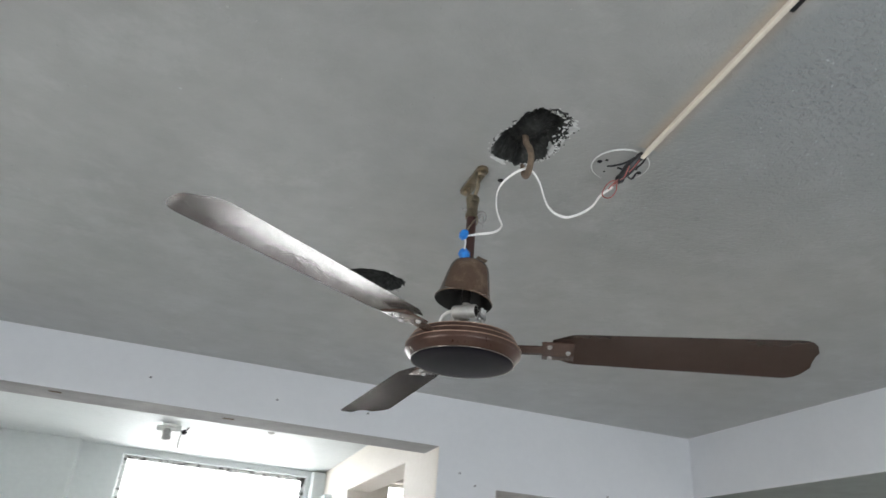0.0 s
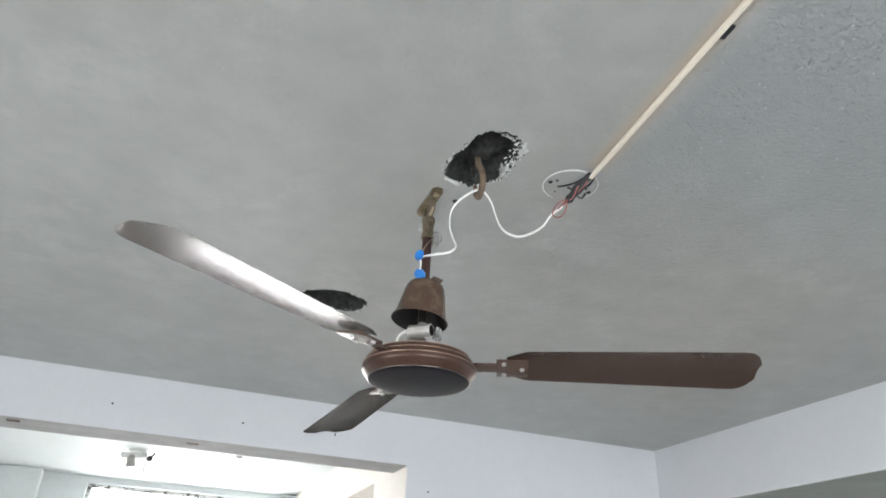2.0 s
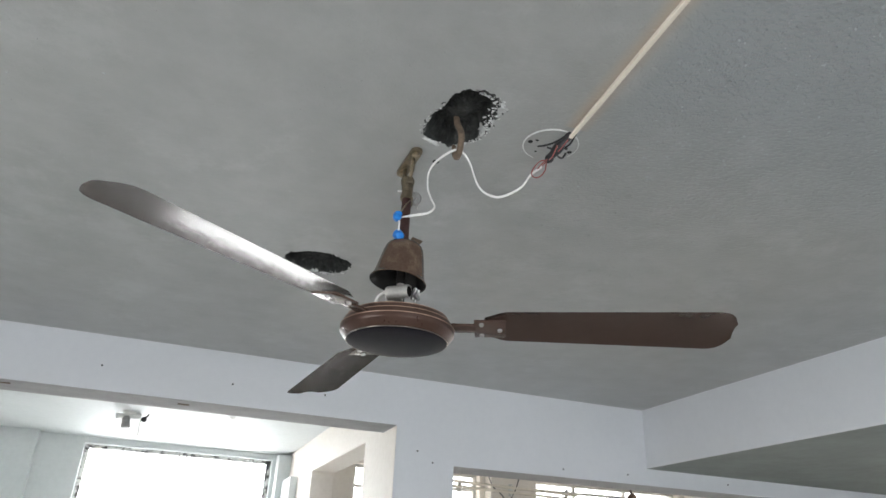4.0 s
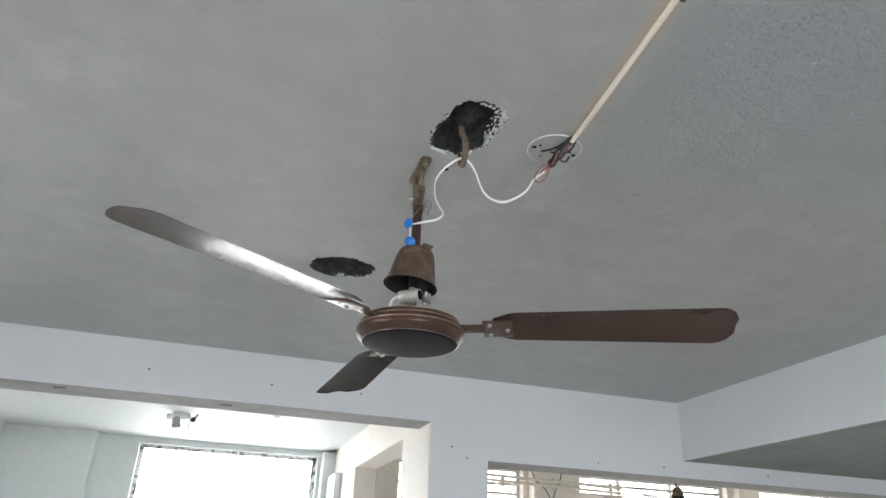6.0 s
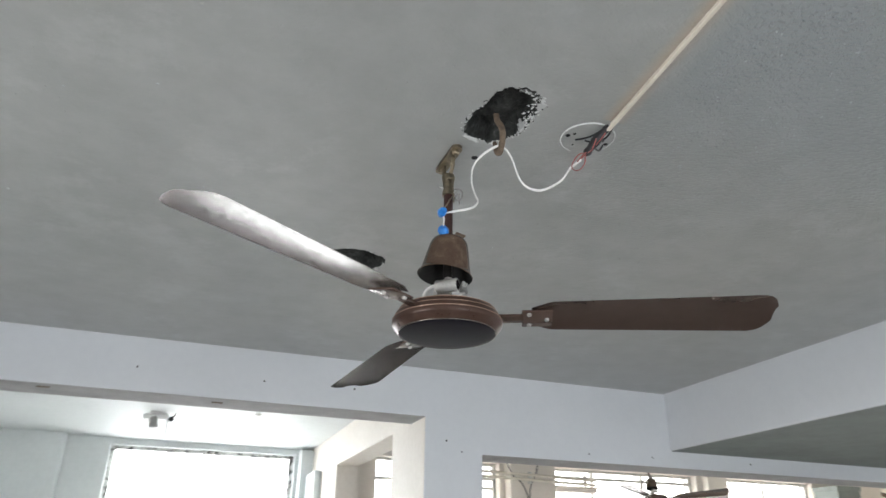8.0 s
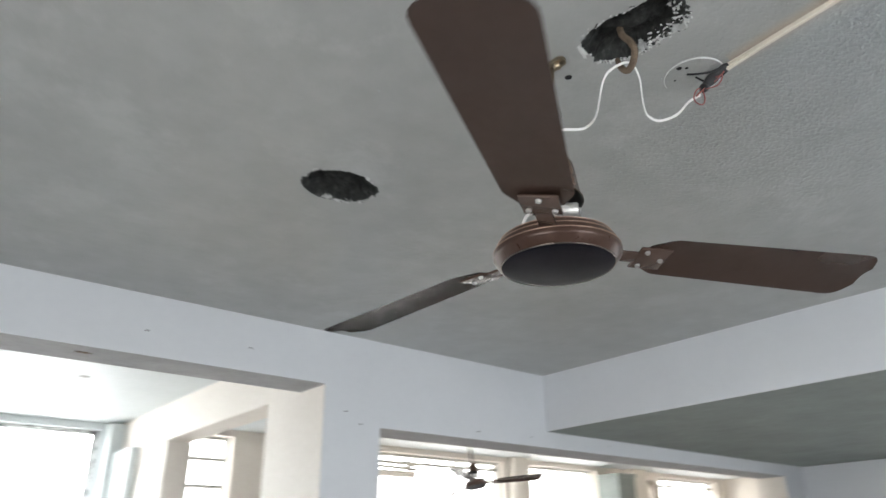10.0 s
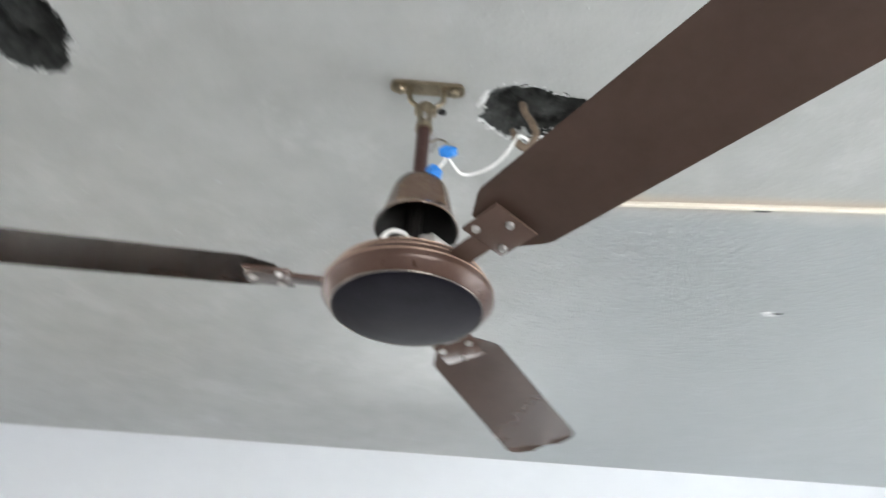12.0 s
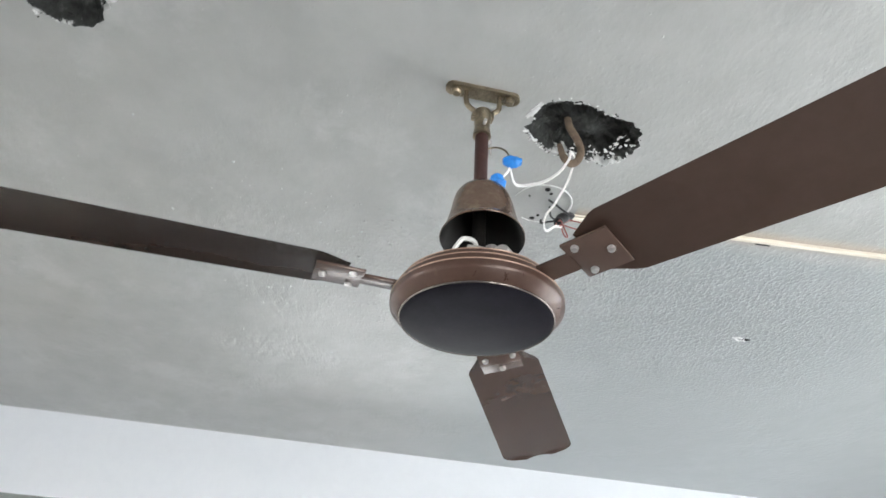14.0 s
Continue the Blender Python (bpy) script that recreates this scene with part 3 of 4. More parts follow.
def fan(at):
    top = holder("ceiling_fan", at, "old brown three-blade ceiling fan with its canopy slid down the rod", "ceiling fan", "ceiling fans")
    z = lambda v: v - C   # heights below are measured from the floor of the main room
    # Ceiling plate with two bolts, and the forked shackle that holds the rod.
    b = bmesh.new()
    box(b, (-0.012, -0.047, -0.0065), (0.012, 0.047, 0.0))
    for s in (-1, 1):
        lathe(b, [(0.012, -0.0065), (0.012, 0.0)], 20, m=Matrix.Translation((0, s * 0.047, 0)))
        lathe(b, [(0.0, -0.0065), (0.012, -0.0065)], 20, m=Matrix.Translation((0, s * 0.047, 0)))
    part("mounting_plate", b, BRASS, top, "tarnished steel ceiling plate", 40)
    for s in (-1, 1):
        b = bmesh.new()
        lathe(b, [(0.0, -0.0155), (0.006, -0.015), (0.0085, -0.012), (0.0085, -0.0065), (0.0115, -0.006), (0.0115, -0.004)], 6 if s < 0 else 12, m=Matrix.Translation((0, s * 0.042, 0)))
        part("bolt", b, BRASS, top, "domed bolt head", 30)
    b = bmesh.new()
    for s in (-1, 1):
        tube(b, spline([(0, s * 0.026, -0.004), (0, s * 0.0265, -0.020), (0, s * 0.024, -0.034), (0, s * 0.014, -0.044), (0, s * 0.009, -0.056)], 6), 0.0042, 10)
    part("shackle", b, BRASS, top, "bent steel fork", 60)
    b = bmesh.new()
    lathe(b, [(0.0, -0.042), (0.0125, -0.044), (0.0150, -0.050), (0.0120, -0.064), (0.0118, -0.082), (0.0135, -0.086), (0.0135, -0.094), (0.0, -0.095)], 20)
    box(b, (-0.007, -0.017, -0.060), (0.007, 0.017, -0.046), 0.003)
    part("rod_socket", b, BRASS, top, "worn clamp socket", 40)
    b = bmesh.new()
    rod(b, (-0.021, 0, -0.078), (0.020, 0, -0.078), 0.0028, 8)
    lathe(b, [(0, 0.006), (0.006, 0.006), (0.006, 0.0), (0.0, 0.0)], 6, m=Matrix.Translation((0.013, 0, -0.078)) @ pose(0, 0, 0, 0, 90, 0))
    part("cotter_bolt", b, STEEL, top, "small steel cross bolt", 30)
    b = bmesh.new()
    rod(b, (0, 0, -0.088), (0, 0, z(2.512)), 0.0098, 20)
    part("down_rod", b, ROD, top, "red-brown painted rod", 40)
    # Lower length of the rod, near-black from the bell down to the drum.
    b = bmesh.new()
    rod(b, (0, 0, z(2.512)), (0, 0, z(2.405)), 0.0090, 20)
    part("motor_shaft", b, DARKGAP, top, "near-black steel motor shaft", 40)
    # Bent split pin hanging at the socket.
    b = bmesh.new()
    tube(b, spline([(0.008, -0.010, -0.090), (0.016, -0.018, -0.084), (0.024, -0.020, -0.092), (0.022, -0.020, -0.106), (0.013, -0.018, -0.112), (0.010, -0.014, -0.102), (0.018, -0.016, -0.094), (0.020, -0.014, -0.120)], 7), 0.0016, 8)
    part("split_pin", b, STEEL, top, "bent steel split pin", 60)
    # Canopy bell, slipped down and a little askew, open below.
    b = bmesh.new()
    lathe(b, [(0.0150, 0.0830), (0.0230, 0.0828), (0.0300, 0.0808), (0.0352, 0.0768), (0.0382, 0.0710), (0.0400, 0.0640), (0.0424, 0.0520), (0.0452, 0.0370), (0.0484, 0.0210), (0.0514, 0.0080), (0.0548, 0.0012), (0.0568, -0.0014),
              (0.0558, -0.0026), (0.0532, 0.0006), (0.0494, 0.0080), (0.0464, 0.0210), (0.0432, 0.0370), (0.0404, 0.0520), (0.0380, 0.0640), (0.0350, 0.0710), (0.0290, 0.0765), (0.0150, 0.0800)], 56,
          slots=[0] * 12 + [1] * 9)
    for v in b.verts:
        d = noise.noise(v.co * 30) * 0.0008
        v.co.x += d
        v.co.y += d
    bell = part("canopy_bell", b, [BELLP, BELLIN], top, "dusty brown bell-shaped canopy", 50)
    bell.matrix_basis = Matrix.Translation((0.003, -0.004, z(2.549))) @ pose(0, 0, 0, 0.5, 7.0, 0) @ Matrix.Translation((0.0, 0.0, -0.080))
    b = bmesh.new()
    lathe(b, [(0.0103, 0.0), (0.0185, 0.001), (0.0195, 0.005), (0.0145, 0.009), (0.0103, 0.010)], 20)
    collar = part("collar", b, BELLP, top, "", 40)
    collar.matrix_basis = Matrix.Translation((0, 0, z(2.5515)))
    b = bmesh.new()
    box(b, (-0.004, 0.0, 0.0), (0.010, 0.026, 0.0022), 0.0008)
    tab = part("lock_tab", b, RUST, top, "bent metal lock tab")
    tab.matrix_basis = Matrix.Translation((0.012, -0.004, z(2.562))) @ pose(0, 0, 0, 0, -28, -70)
    # Motor: ridged brown drum, dark dished underside, bright seam.
    b = bmesh.new()
    lathe(b, [(0.0, 0.026), (0.026, 0.026), (0.030, 0.022), (0.032, 0.012), (0.062, 0.007), (0.090, 0.0025), (0.0945, 0.0012), (0.0962, -0.0005), (0.0985, -0.0085), (0.0990, -0.0095), (0.1020, -0.0101),
              (0.1030, -0.0112), (0.1046, -0.0195), (0.1050, -0.0205), (0.1076, -0.0211), (0.1084, -0.0224), (0.1086, -0.0285), (0.1082, -0.0305), (0.1066, -0.0330), (0.0990, -0.0420), (0.0965, -0.0444), (0.0946, -0.0457)], 96)
    hub = part("motor_drum", b, BROWN, top, "ridged brown motor drum", 25)
    hub.matrix_basis = Matrix.Translation((0, 0, z(2.393)))
    # Thin ridges whose lighter colour holds their highlight lines.
    for r, zz in ((0.0960, -0.0004), (0.1022, -0.0103), (0.1079, -0.0213)):
        b = bmesh.new()
        tube(b, [Vector((r * math.cos(a * math.pi / 36), r * math.sin(a * math.pi / 36), zz)) for a in range(72)], 0.0010, 6, True)
        part("ridge", b, EDGE, hub, "ridge in lighter enamel for its highlight", 60)
    b = bmesh.new()
    tube(b, [Vector((0.0954 * math.cos(a * math.pi / 36), 0.0954 * math.sin(a * math.pi / 36), -0.0450)) for a in range(72)], 0.0013, 8, True)
    part("rim", b, RIM, hub, "bright worn metal rim", 60)
    b = bmesh.new()
    lathe(b, [(0.0948, -0.0453), (0.0925, -0.0462), (0.087, -0.0473), (0.070, -0.0485), (0.045, -0.0500), (0.020, -0.0508), (0.0, -0.0510)], 72)
    part("bottom_cover", b, CAPM, hub, "dark glossy bottom cover", 40)
    # Terminal block, capacitor and leads between drum and bell.
    # The can's open end is blackened inside for its shade.
    b = bmesh.new()
    lathe(b, [(0.0, -0.024), (0.0110, -0.024), (0.0130, -0.022), (0.0130, 0.021), (0.0122, 0.022), (0.0105, 0.022), (0.0100, 0.010), (0.0, 0.010)], 22, slots=[0, 0, 0, 0, 0, 1, 1],
          m=Matrix.Translation((-0.014, -0.036, z(2.434))) @ look((0, 0, 0), (-0.72, 0.68, 0.02)))
    part("capacitor", b, [SILVER, DARKGAP], top, "pale silver capacitor can with an open end", 40)
    b = bmesh.new()
    rod(b, (-0.008, -0.018, z(2.424)), (-0.004, -0.016, z(2.458)), 0.0085, 16)
    part("lead_clamp", b, SILVER, top, "pale metal lead clamp", 40)
    b = bmesh.new()
    box(b, (-0.024, -0.004, z(2.408)), (0.006, 0.020, z(2.446)), 0.003)
    part("terminal_block", b, GREYP, top, "grimy terminal block")
    for k, (x, y) in enumerate(((0.012, -0.040), (0.020, -0.034), (0.024, -0.024))):
        b = bmesh.new()
        rod(b, (x, y, z(2.421)), (x + 0.004, y - 0.006, z(2.444)), 0.0035, 10)
        lathe(b, [(0, 0.004), (0.0055, 0.003), (0.0055, -0.003), (0, -0.004)], 10, m=Matrix.Translation((x + 0.002, y - 0.004, z(2.430))) @ pose(0, 0, 0, 80, 0, 30))
        part("terminal_screw", b, STEEL, top, "steel terminal screw", 40)
    b = bmesh.new()
    tube(b, spline([(-0.010, 0.004, z(2.446)), (-0.024, 0.012, z(2.450)), (-0.036, 0.030, z(2.442)), (-0.038, 0.042, z(2.420))], 8), 0.003, 8)
    part("motor_lead", b, WIRE, top, "pale motor lead", 60)
    # Blades and their irons.
    proto = bmesh.new()
    blade_shape(proto)
    me = mesh_of("blade", proto, BLADE, 40)
    b = bmesh.new()
    box(b, (0.088, -0.014, -0.003), (0.150, 0.014, 0.002), 0.0012)
    box(b, (0.146, -0.030, -0.003), (0.205, 0.030, 0.001), 0.0012)
    me2 = mesh_of("blade_iron", b, BLADE, 40)
    b = bmesh.new()
    lathe(b, [(0, -0.0065), (0.004, -0.006), (0.0048, -0.003), (0.0048, 0.0)], 10)
    me3 = mesh_of("screw", b, STEEL, 40)
    for a in BLADES:
        blade = new("blade", me)
        blade.parent = top
        blade.matrix_basis = Matrix.Translation((0, 0, z(2.380))) @ pose(0, 0, 0, 0, 0, a) @ pose(0, 0, 0, -11, 0, 0)
        iron = new("blade_iron", me2)
        iron.parent = blade
        iron.matrix_basis = Matrix.Translation((0, 0, -0.002))
        for x, y in ((0.160, -0.02), (0.160, 0.02), (0.194, 0.0)):
            screw = new("screw", me3)
            screw.parent = blade
            screw.matrix_basis = Matrix.Translation((x, y, -0.003))
    return top


first_fan = fan((0.0, 0.0, C))

# Flex, tape and junction round the fan: each hangs from the ceiling or the rod.
b = bmesh.new()
hook_line = spline([(0.042, -0.156, C + 0.035), (0.043, -0.159, C + 0.008), (0.045, -0.171, C - 0.014), (0.046, -0.177, C - 0.036), (0.046, -0.171, C - 0.058), (0.046, -0.159, C - 0.069), (0.046, -0.147, C - 0.058), (0.045, -0.140, C - 0.034)], 7)
tube(b, hook_line, 0.0062, 12, taper=lambda t: 1.0 if t < 0.85 else 1.0 - 2.2 * (t - 0.85))
thing("ceiling_hook", b, RUST, "rusty iron fan hook bent out of the broken ceiling", "hook", smooth=60)

flex = holder("white_flex", (0.046, -0.165, C - 0.06), "white twin wire slung over the hook between junction and fan", "wire")


def strand(points, r, name, mat, parent, label=""):
    b = bmesh.new()
    base = Vector(parent.location) if parent else Vector()
    tube(b, [p - base for p in spline(points, 8)], r, 8)
    return part(name, b, mat, parent, label, 60)


for k, d in enumerate((0.0, 0.0026)):
    strand([(0.206, -0.202, 2.676 + d), (0.190, -0.184, 2.662 + d), (0.181, -0.168, 2.644 + d), (0.163, -0.156, 2.630 + d), (0.140, -0.145, 2.621 + d), (0.118, -0.140, 2.625 + d), (0.098, -0.147, 2.632 + d),
            (0.084, -0.155, 2.648 + d), (0.072, -0.163, 2.667 + d), (0.058, -0.166, 2.684 + d), (0.044, -0.164, 2.692 + d), (0.028, -0.152, 2.686 + d), (0.008, -0.142, 2.666 + d), (-0.002, -0.135, 2.643 + d),
            (0.003, -0.121, 2.619 + d), (0.018, -0.102, 2.608 + d), (0.034, -0.078, 2.607 + d), (0.028, -0.060, 2.601 + d), (0.000, -0.045, 2.596 + d), (-0.024 + d, -0.036, 2.592)],
           0.00140, "wire", WIRE, flex)
strand([(-0.026, -0.036, 2.592), (-0.022, -0.034, 2.580), (-0.020, -0.026, 2.568), (-0.016, -0.020, 2.560)], 0.0017, "wire_tail", WIRE, flex)
strand([(0.010, -0.006, 2.640), (0.004, -0.022, 2.644), (-0.008, -0.034, 2.630), (-0.022, -0.036, 2.604)], 0.0014, "wire_tail", BRASS, flex)
strand([(-0.018, -0.018, 2.556), (-0.016, -0.010, 2.550), (-0.006, -0.006, 2.560)], 0.0016, "wire_tail", WIRE, flex)


def tape_wrap(at, way, length, r, seed):
    """A crumpled wrap of insulating tape round a wire joint."""
    b = bmesh.new()
    rings, seg = 9, 12
    vs = []
    for i in range(rings):
        u = i / (rings - 1)
        rr = r * (0.72 + 0.55 * math.sin(math.pi * min(1, u * 1.1)) ** 0.7) * (1.25 if u > 0.75 else 1)
        ring = []
        for k in range(seg):
            a = 2 * math.pi * k / seg
            w = 1 + 0.35 * noise.noise((3 * math.cos(a) + seed, 3 * math.sin(a), 4 * u))
            flat = 0.55 if u > 0.75 else 1.0
            ring.append(b.verts.new((rr * w * math.cos(a), rr * w * flat * math.sin(a), length * (u - 0.5))))
        vs.append(ring)
    for i in range(rings - 1):
        for k in range(seg):
            b.faces.new((vs[i][k], vs[i][(k + 1) % seg], vs[i + 1][(k + 1) % seg], vs[i + 1][k]))
    b.faces.new(vs[0][::-1])
    b.faces.new(vs[-1])
    ob = thing("blue_tape", b, BLUE, "crumpled blue insulating tape on a wire joint beside the rod", "tape", "tape wraps", 35)
    ob.matrix_basis = Matrix.Translation(at) @ Vector(way).to_track_quat("Z", "Y").to_matrix().to_4x4()
    return ob


tape_wrap((-0.028, -0.038, 2.593), (-0.10, -0.9, 0.10), 0.026, 0.0068, 1.0)
tape_wrap((-0.017, -0.021, 2.559), (0.1, -0.35, -0.75), 0.026, 0.0085, 5.0)

# Cable casing along the ceiling: base and lid, sprung apart at the end.
casing = holder("cable_casing", (0.257, -0.243, C), "long cream plastic cable casing fixed along the ceiling", "cable casing")
way = Vector((-0.083, -1.0, 0)).normalized()
side = Vector((way.y, -way.x, 0))
turn = Matrix((side, way, (0, 0, 1))).transposed().to_4x4()
long = 2.44
b = bmesh.new()
box(b, (-0.0040, 0.0, -0.004), (0.0040, long, 0.0), 0.0008, turn)
part("casing_base", b, CASE, casing, "")
b = bmesh.new()
vs = []
for i in range(26):
    u = i / 25
    y = u ** 2 * long
    lift = 0.011 * max(0.0, 1 - y / 0.17) ** 2
    vs.append([b.verts.new(turn @ Vector((x + 0.8 * lift, y, zz - lift))) for x, zz in ((-0.0044, -0.0045), (-0.0043, -0.0076), (-0.0034, -0.0086), (0.0034, -0.0086), (0.0043, -0.0076), (0.0044, -0.0045))])
for a, c in zip(vs, vs[1:]):
    for k in range(6):
        b.faces.new((a[k], a[(k + 1) % 6], c[(k + 1) % 6], c[k]))
b.faces.new(vs[0][::-1])
b.faces.new(vs[-1])
part("casing_lid", b, CASE, casing, "cream lid sprung loose at its end")
# Small flat dark rectangle beside the casing.
b = bmesh.new()
box(b, (-0.0170, 0.380, -0.0025), (-0.0070, 0.409, 0.0), 0.0006, turn)
part("dark_mark", b, BLKW, casing, "small dark rectangle at the casing's edge")

# Old ceiling-rose mark: a thin raised ring of paint with drill holes.
ROSE = (0.240, -0.180)
b = bmesh.new()
tube(b, [Vector((ROSE[0] + 0.056 * math.cos(a), ROSE[1] + 0.055 * math.sin(a), C - 0.0004)) for a in [radians(100 + 285 * k / 48) for k in range(49)]], 0.0020, 6, taper=lambda t: 0.35 + 0.65 * math.sin(math.pi * t))
thing("paint_ring", b, CHIP, "thin white paint ring where a ceiling rose sat", "paint ring", smooth=60)
for x, y, r in ((0.196, -0.176, 0.0042), (0.206, -0.186, 0.0026), (0.286, -0.176, 0.0040), (0.274, -0.184, 0.0026), (0.222, -0.150, 0.0018), (0.051, -0.025, 0.0058)):
    b = bmesh.new()
    lathe(b, [(0.0, 0.0006), (r * 0.7, 0.0005), (r, -0.0008), (r * 1.25, 0.0)], 14)
    ob = thing("drill_hole", b, HOLEM, "small black screw hole in the ceiling", "hole", "screw holes")
    ob.matrix_basis = Matrix.Translation((x, y, C - 0.0012))

joint = holder("wire_junction", (0.236, -0.214, C), "taped junction of red, black and white wires at the casing's end", "wire junction")


def local(points, ob):
    return [Vector(p) - ob.location for p in points]


b = bmesh.new()
tube(b, spline(local([(0.250, -0.244, 2.742), (0.240, -0.226, 2.728), (0.226, -0.206, 2.706), (0.216, -0.204, 2.690)], joint), 6), 0.0068, 10, taper=lambda t: 0.8 + 0.6 * math.sin(3.1 * t) + 0.2 * math.sin(17 * t))
part("black_tape_wrap", b, BLKW, joint, "black insulating tape", 50)
for pts in ([(0.256, -0.250, 2.740), (0.258, -0.222, 2.732), (0.246, -0.200, 2.728), (0.226, -0.190, 2.735)], [(0.246, -0.246, 2.740), (0.226, -0.222, 2.728), (0.214, -0.200, 2.730), (0.210, -0.182, 2.738)],
            [(0.232, -0.214, 2.712), (0.246, -0.196, 2.716), (0.262, -0.186, 2.722), (0.270, -0.188, 2.735)]):
    b = bmesh.new()
    tube(b, spline(local(pts, joint), 7), 0.0020, 8)
    part("black_wire", b, BLKW, joint, "", 60)
for pts in ([(0.222, -0.202, 2.698), (0.203, -0.200, 2.690), (0.190, -0.198, 2.672), (0.184, -0.200, 2.655), (0.189, -0.206, 2.646), (0.200, -0.208, 2.652), (0.210, -0.207, 2.668), (0.214, -0.205, 2.686), (0.218, -0.204, 2.699)],
            [(0.222, -0.208, 2.700), (0.206, -0.206, 2.684), (0.200, -0.196, 2.674), (0.206, -0.192, 2.678), (0.216, -0.198, 2.692)],
            [(0.250, -0.244, 2.741), (0.242, -0.234, 2.724), (0.232, -0.220, 2.708)],
            [(0.218, -0.210, 2.692), (0.210, -0.236, 2.682), (0.214, -0.246, 2.700), (0.226, -0.228, 2.712)]):
    b = bmesh.new()
    tube(b, spline(local(pts, joint), 7), 0.0012, 8)
    part("red_wire", b, REDW, joint, "", 60)

# Pock mark, paint grit and painted-in glints on the ceiling.
b = bmesh.new()
lathe(b, [(0.0, 0.0), (0.006, 0.0003), (0.010, -0.0025), (0.013, -0.0012), (0.0155, 0.0)], 18)
for v in b.verts:
    v.co.x *= 1.35 + 0.5 * noise.noise(v.co * 160)
    v.co.y *= 0.55 + 0.3 * noise.noise(v.co * 120)
pock = thing("plaster_blister", b, CHIP, "small broken blister of white plaster on the ceiling", "plaster chip", smooth=40)
pock.matrix_basis = Matrix.Translation((0.613, -0.821, C)) @ pose(0, 0, 0, 0, 0, -72)
b = bmesh.new()
lathe(b, [(0.0, 0.0004), (0.004, 0.0002), (0.0065, -0.0006), (0.008, 0.0)], 12)
pit = thing("plaster_pit", b, HOLEM, "dark pit beside the plaster blister", "hole")
pit.matrix_basis = Matrix.Translation((0.609, -0.836, C - 0.0014)) @ Matrix.Diagonal((0.7, 1.4, 1, 1))
rng = random.Random(5)
verts, faces = [], []
for k in range(3600):
    x, y = (rng.uniform(-1.5, 1.6), rng.uniform(-1.3, 1.4)) if k < 1500 else (0.33 + abs(rng.gauss(0, 0.30)), rng.gauss(-0.40, 0.34))
    if any(((x - h["cx"]) ** 2 + (y - h["cy"]) ** 2) < 0.02 for h in HOLES):
        continue
    r = rng.uniform(0.0008, 0.0022) * (1.6 if rng.random() < 0.08 else 1) * (1.5 if k >= 1500 else 1)
    n0 = len(verts)
    for q in range(6):
        a = q * math.pi / 3
        verts.append((x + r * math.cos(a) * rng.uniform(0.7, 1.5), y + r * math.sin(a) * rng.uniform(0.7, 1.3), C))
    verts.append((x, y, C - 0.55 * r))
    faces += [(n0 + q, n0 + (q + 1) % 6, n0 + 6) for q in range(6)]
me = bpy.data.meshes.new("paint_grit")
me.from_pydata(verts, [], faces)
me.materials.append(CEIL)
tagged(new("paint_grit", me), "fine grit and drips of paint stuck on the ceiling", "paint grit", kind="stuff")

# Pale drops put in for the bright glints on the rough ceiling.
rng = random.Random(23)
verts, faces = [], []
for k in range(260):
    x, y = (0.36 + abs(rng.gauss(0, 0.34)), rng.gauss(-0.45, 0.34)) if k < 170 else (rng.uniform(-1.2, 1.5), rng.uniform(-1.2, 1.0))
    if any(((x - h["cx"]) ** 2 + (y - h["cy"]) ** 2) < 0.02 for h in HOLES):
        continue
    r, spin = rng.uniform(0.0012, 0.0030), 0.6 + rng.gauss(0, 0.5)
    n0 = len(verts)
    for ring, drop in ((1.0, 0.0), (0.62, 0.45)):
        for q in range(8):
            a = q * math.pi / 4
            u, w = ring * r * 1.5 * math.cos(a) * rng.uniform(0.85, 1.15), ring * r * 0.8 * math.sin(a) * rng.uniform(0.85, 1.15)
            verts.append((x + u * math.cos(spin) - w * math.sin(spin), y + u * math.sin(spin) + w * math.cos(spin), C - drop * r))
    verts.append((x, y, C - 0.6 * r))
    for q in range(8):
        p = (q + 1) % 8
        faces += [(n0 + q, n0 + p, n0 + 8 + p, n0 + 8 + q), (n0 + 8 + q, n0 + 8 + p, n0 + 16)]
me = bpy.data.meshes.new("glint_drops")
me.from_pydata(verts, [], faces)
me.shade_smooth()
me.materials.append(GLINT)
tagged(new("glint_drops", me), "small pale drops that paint in glints on the ceiling", "paint drips", kind="stuff")

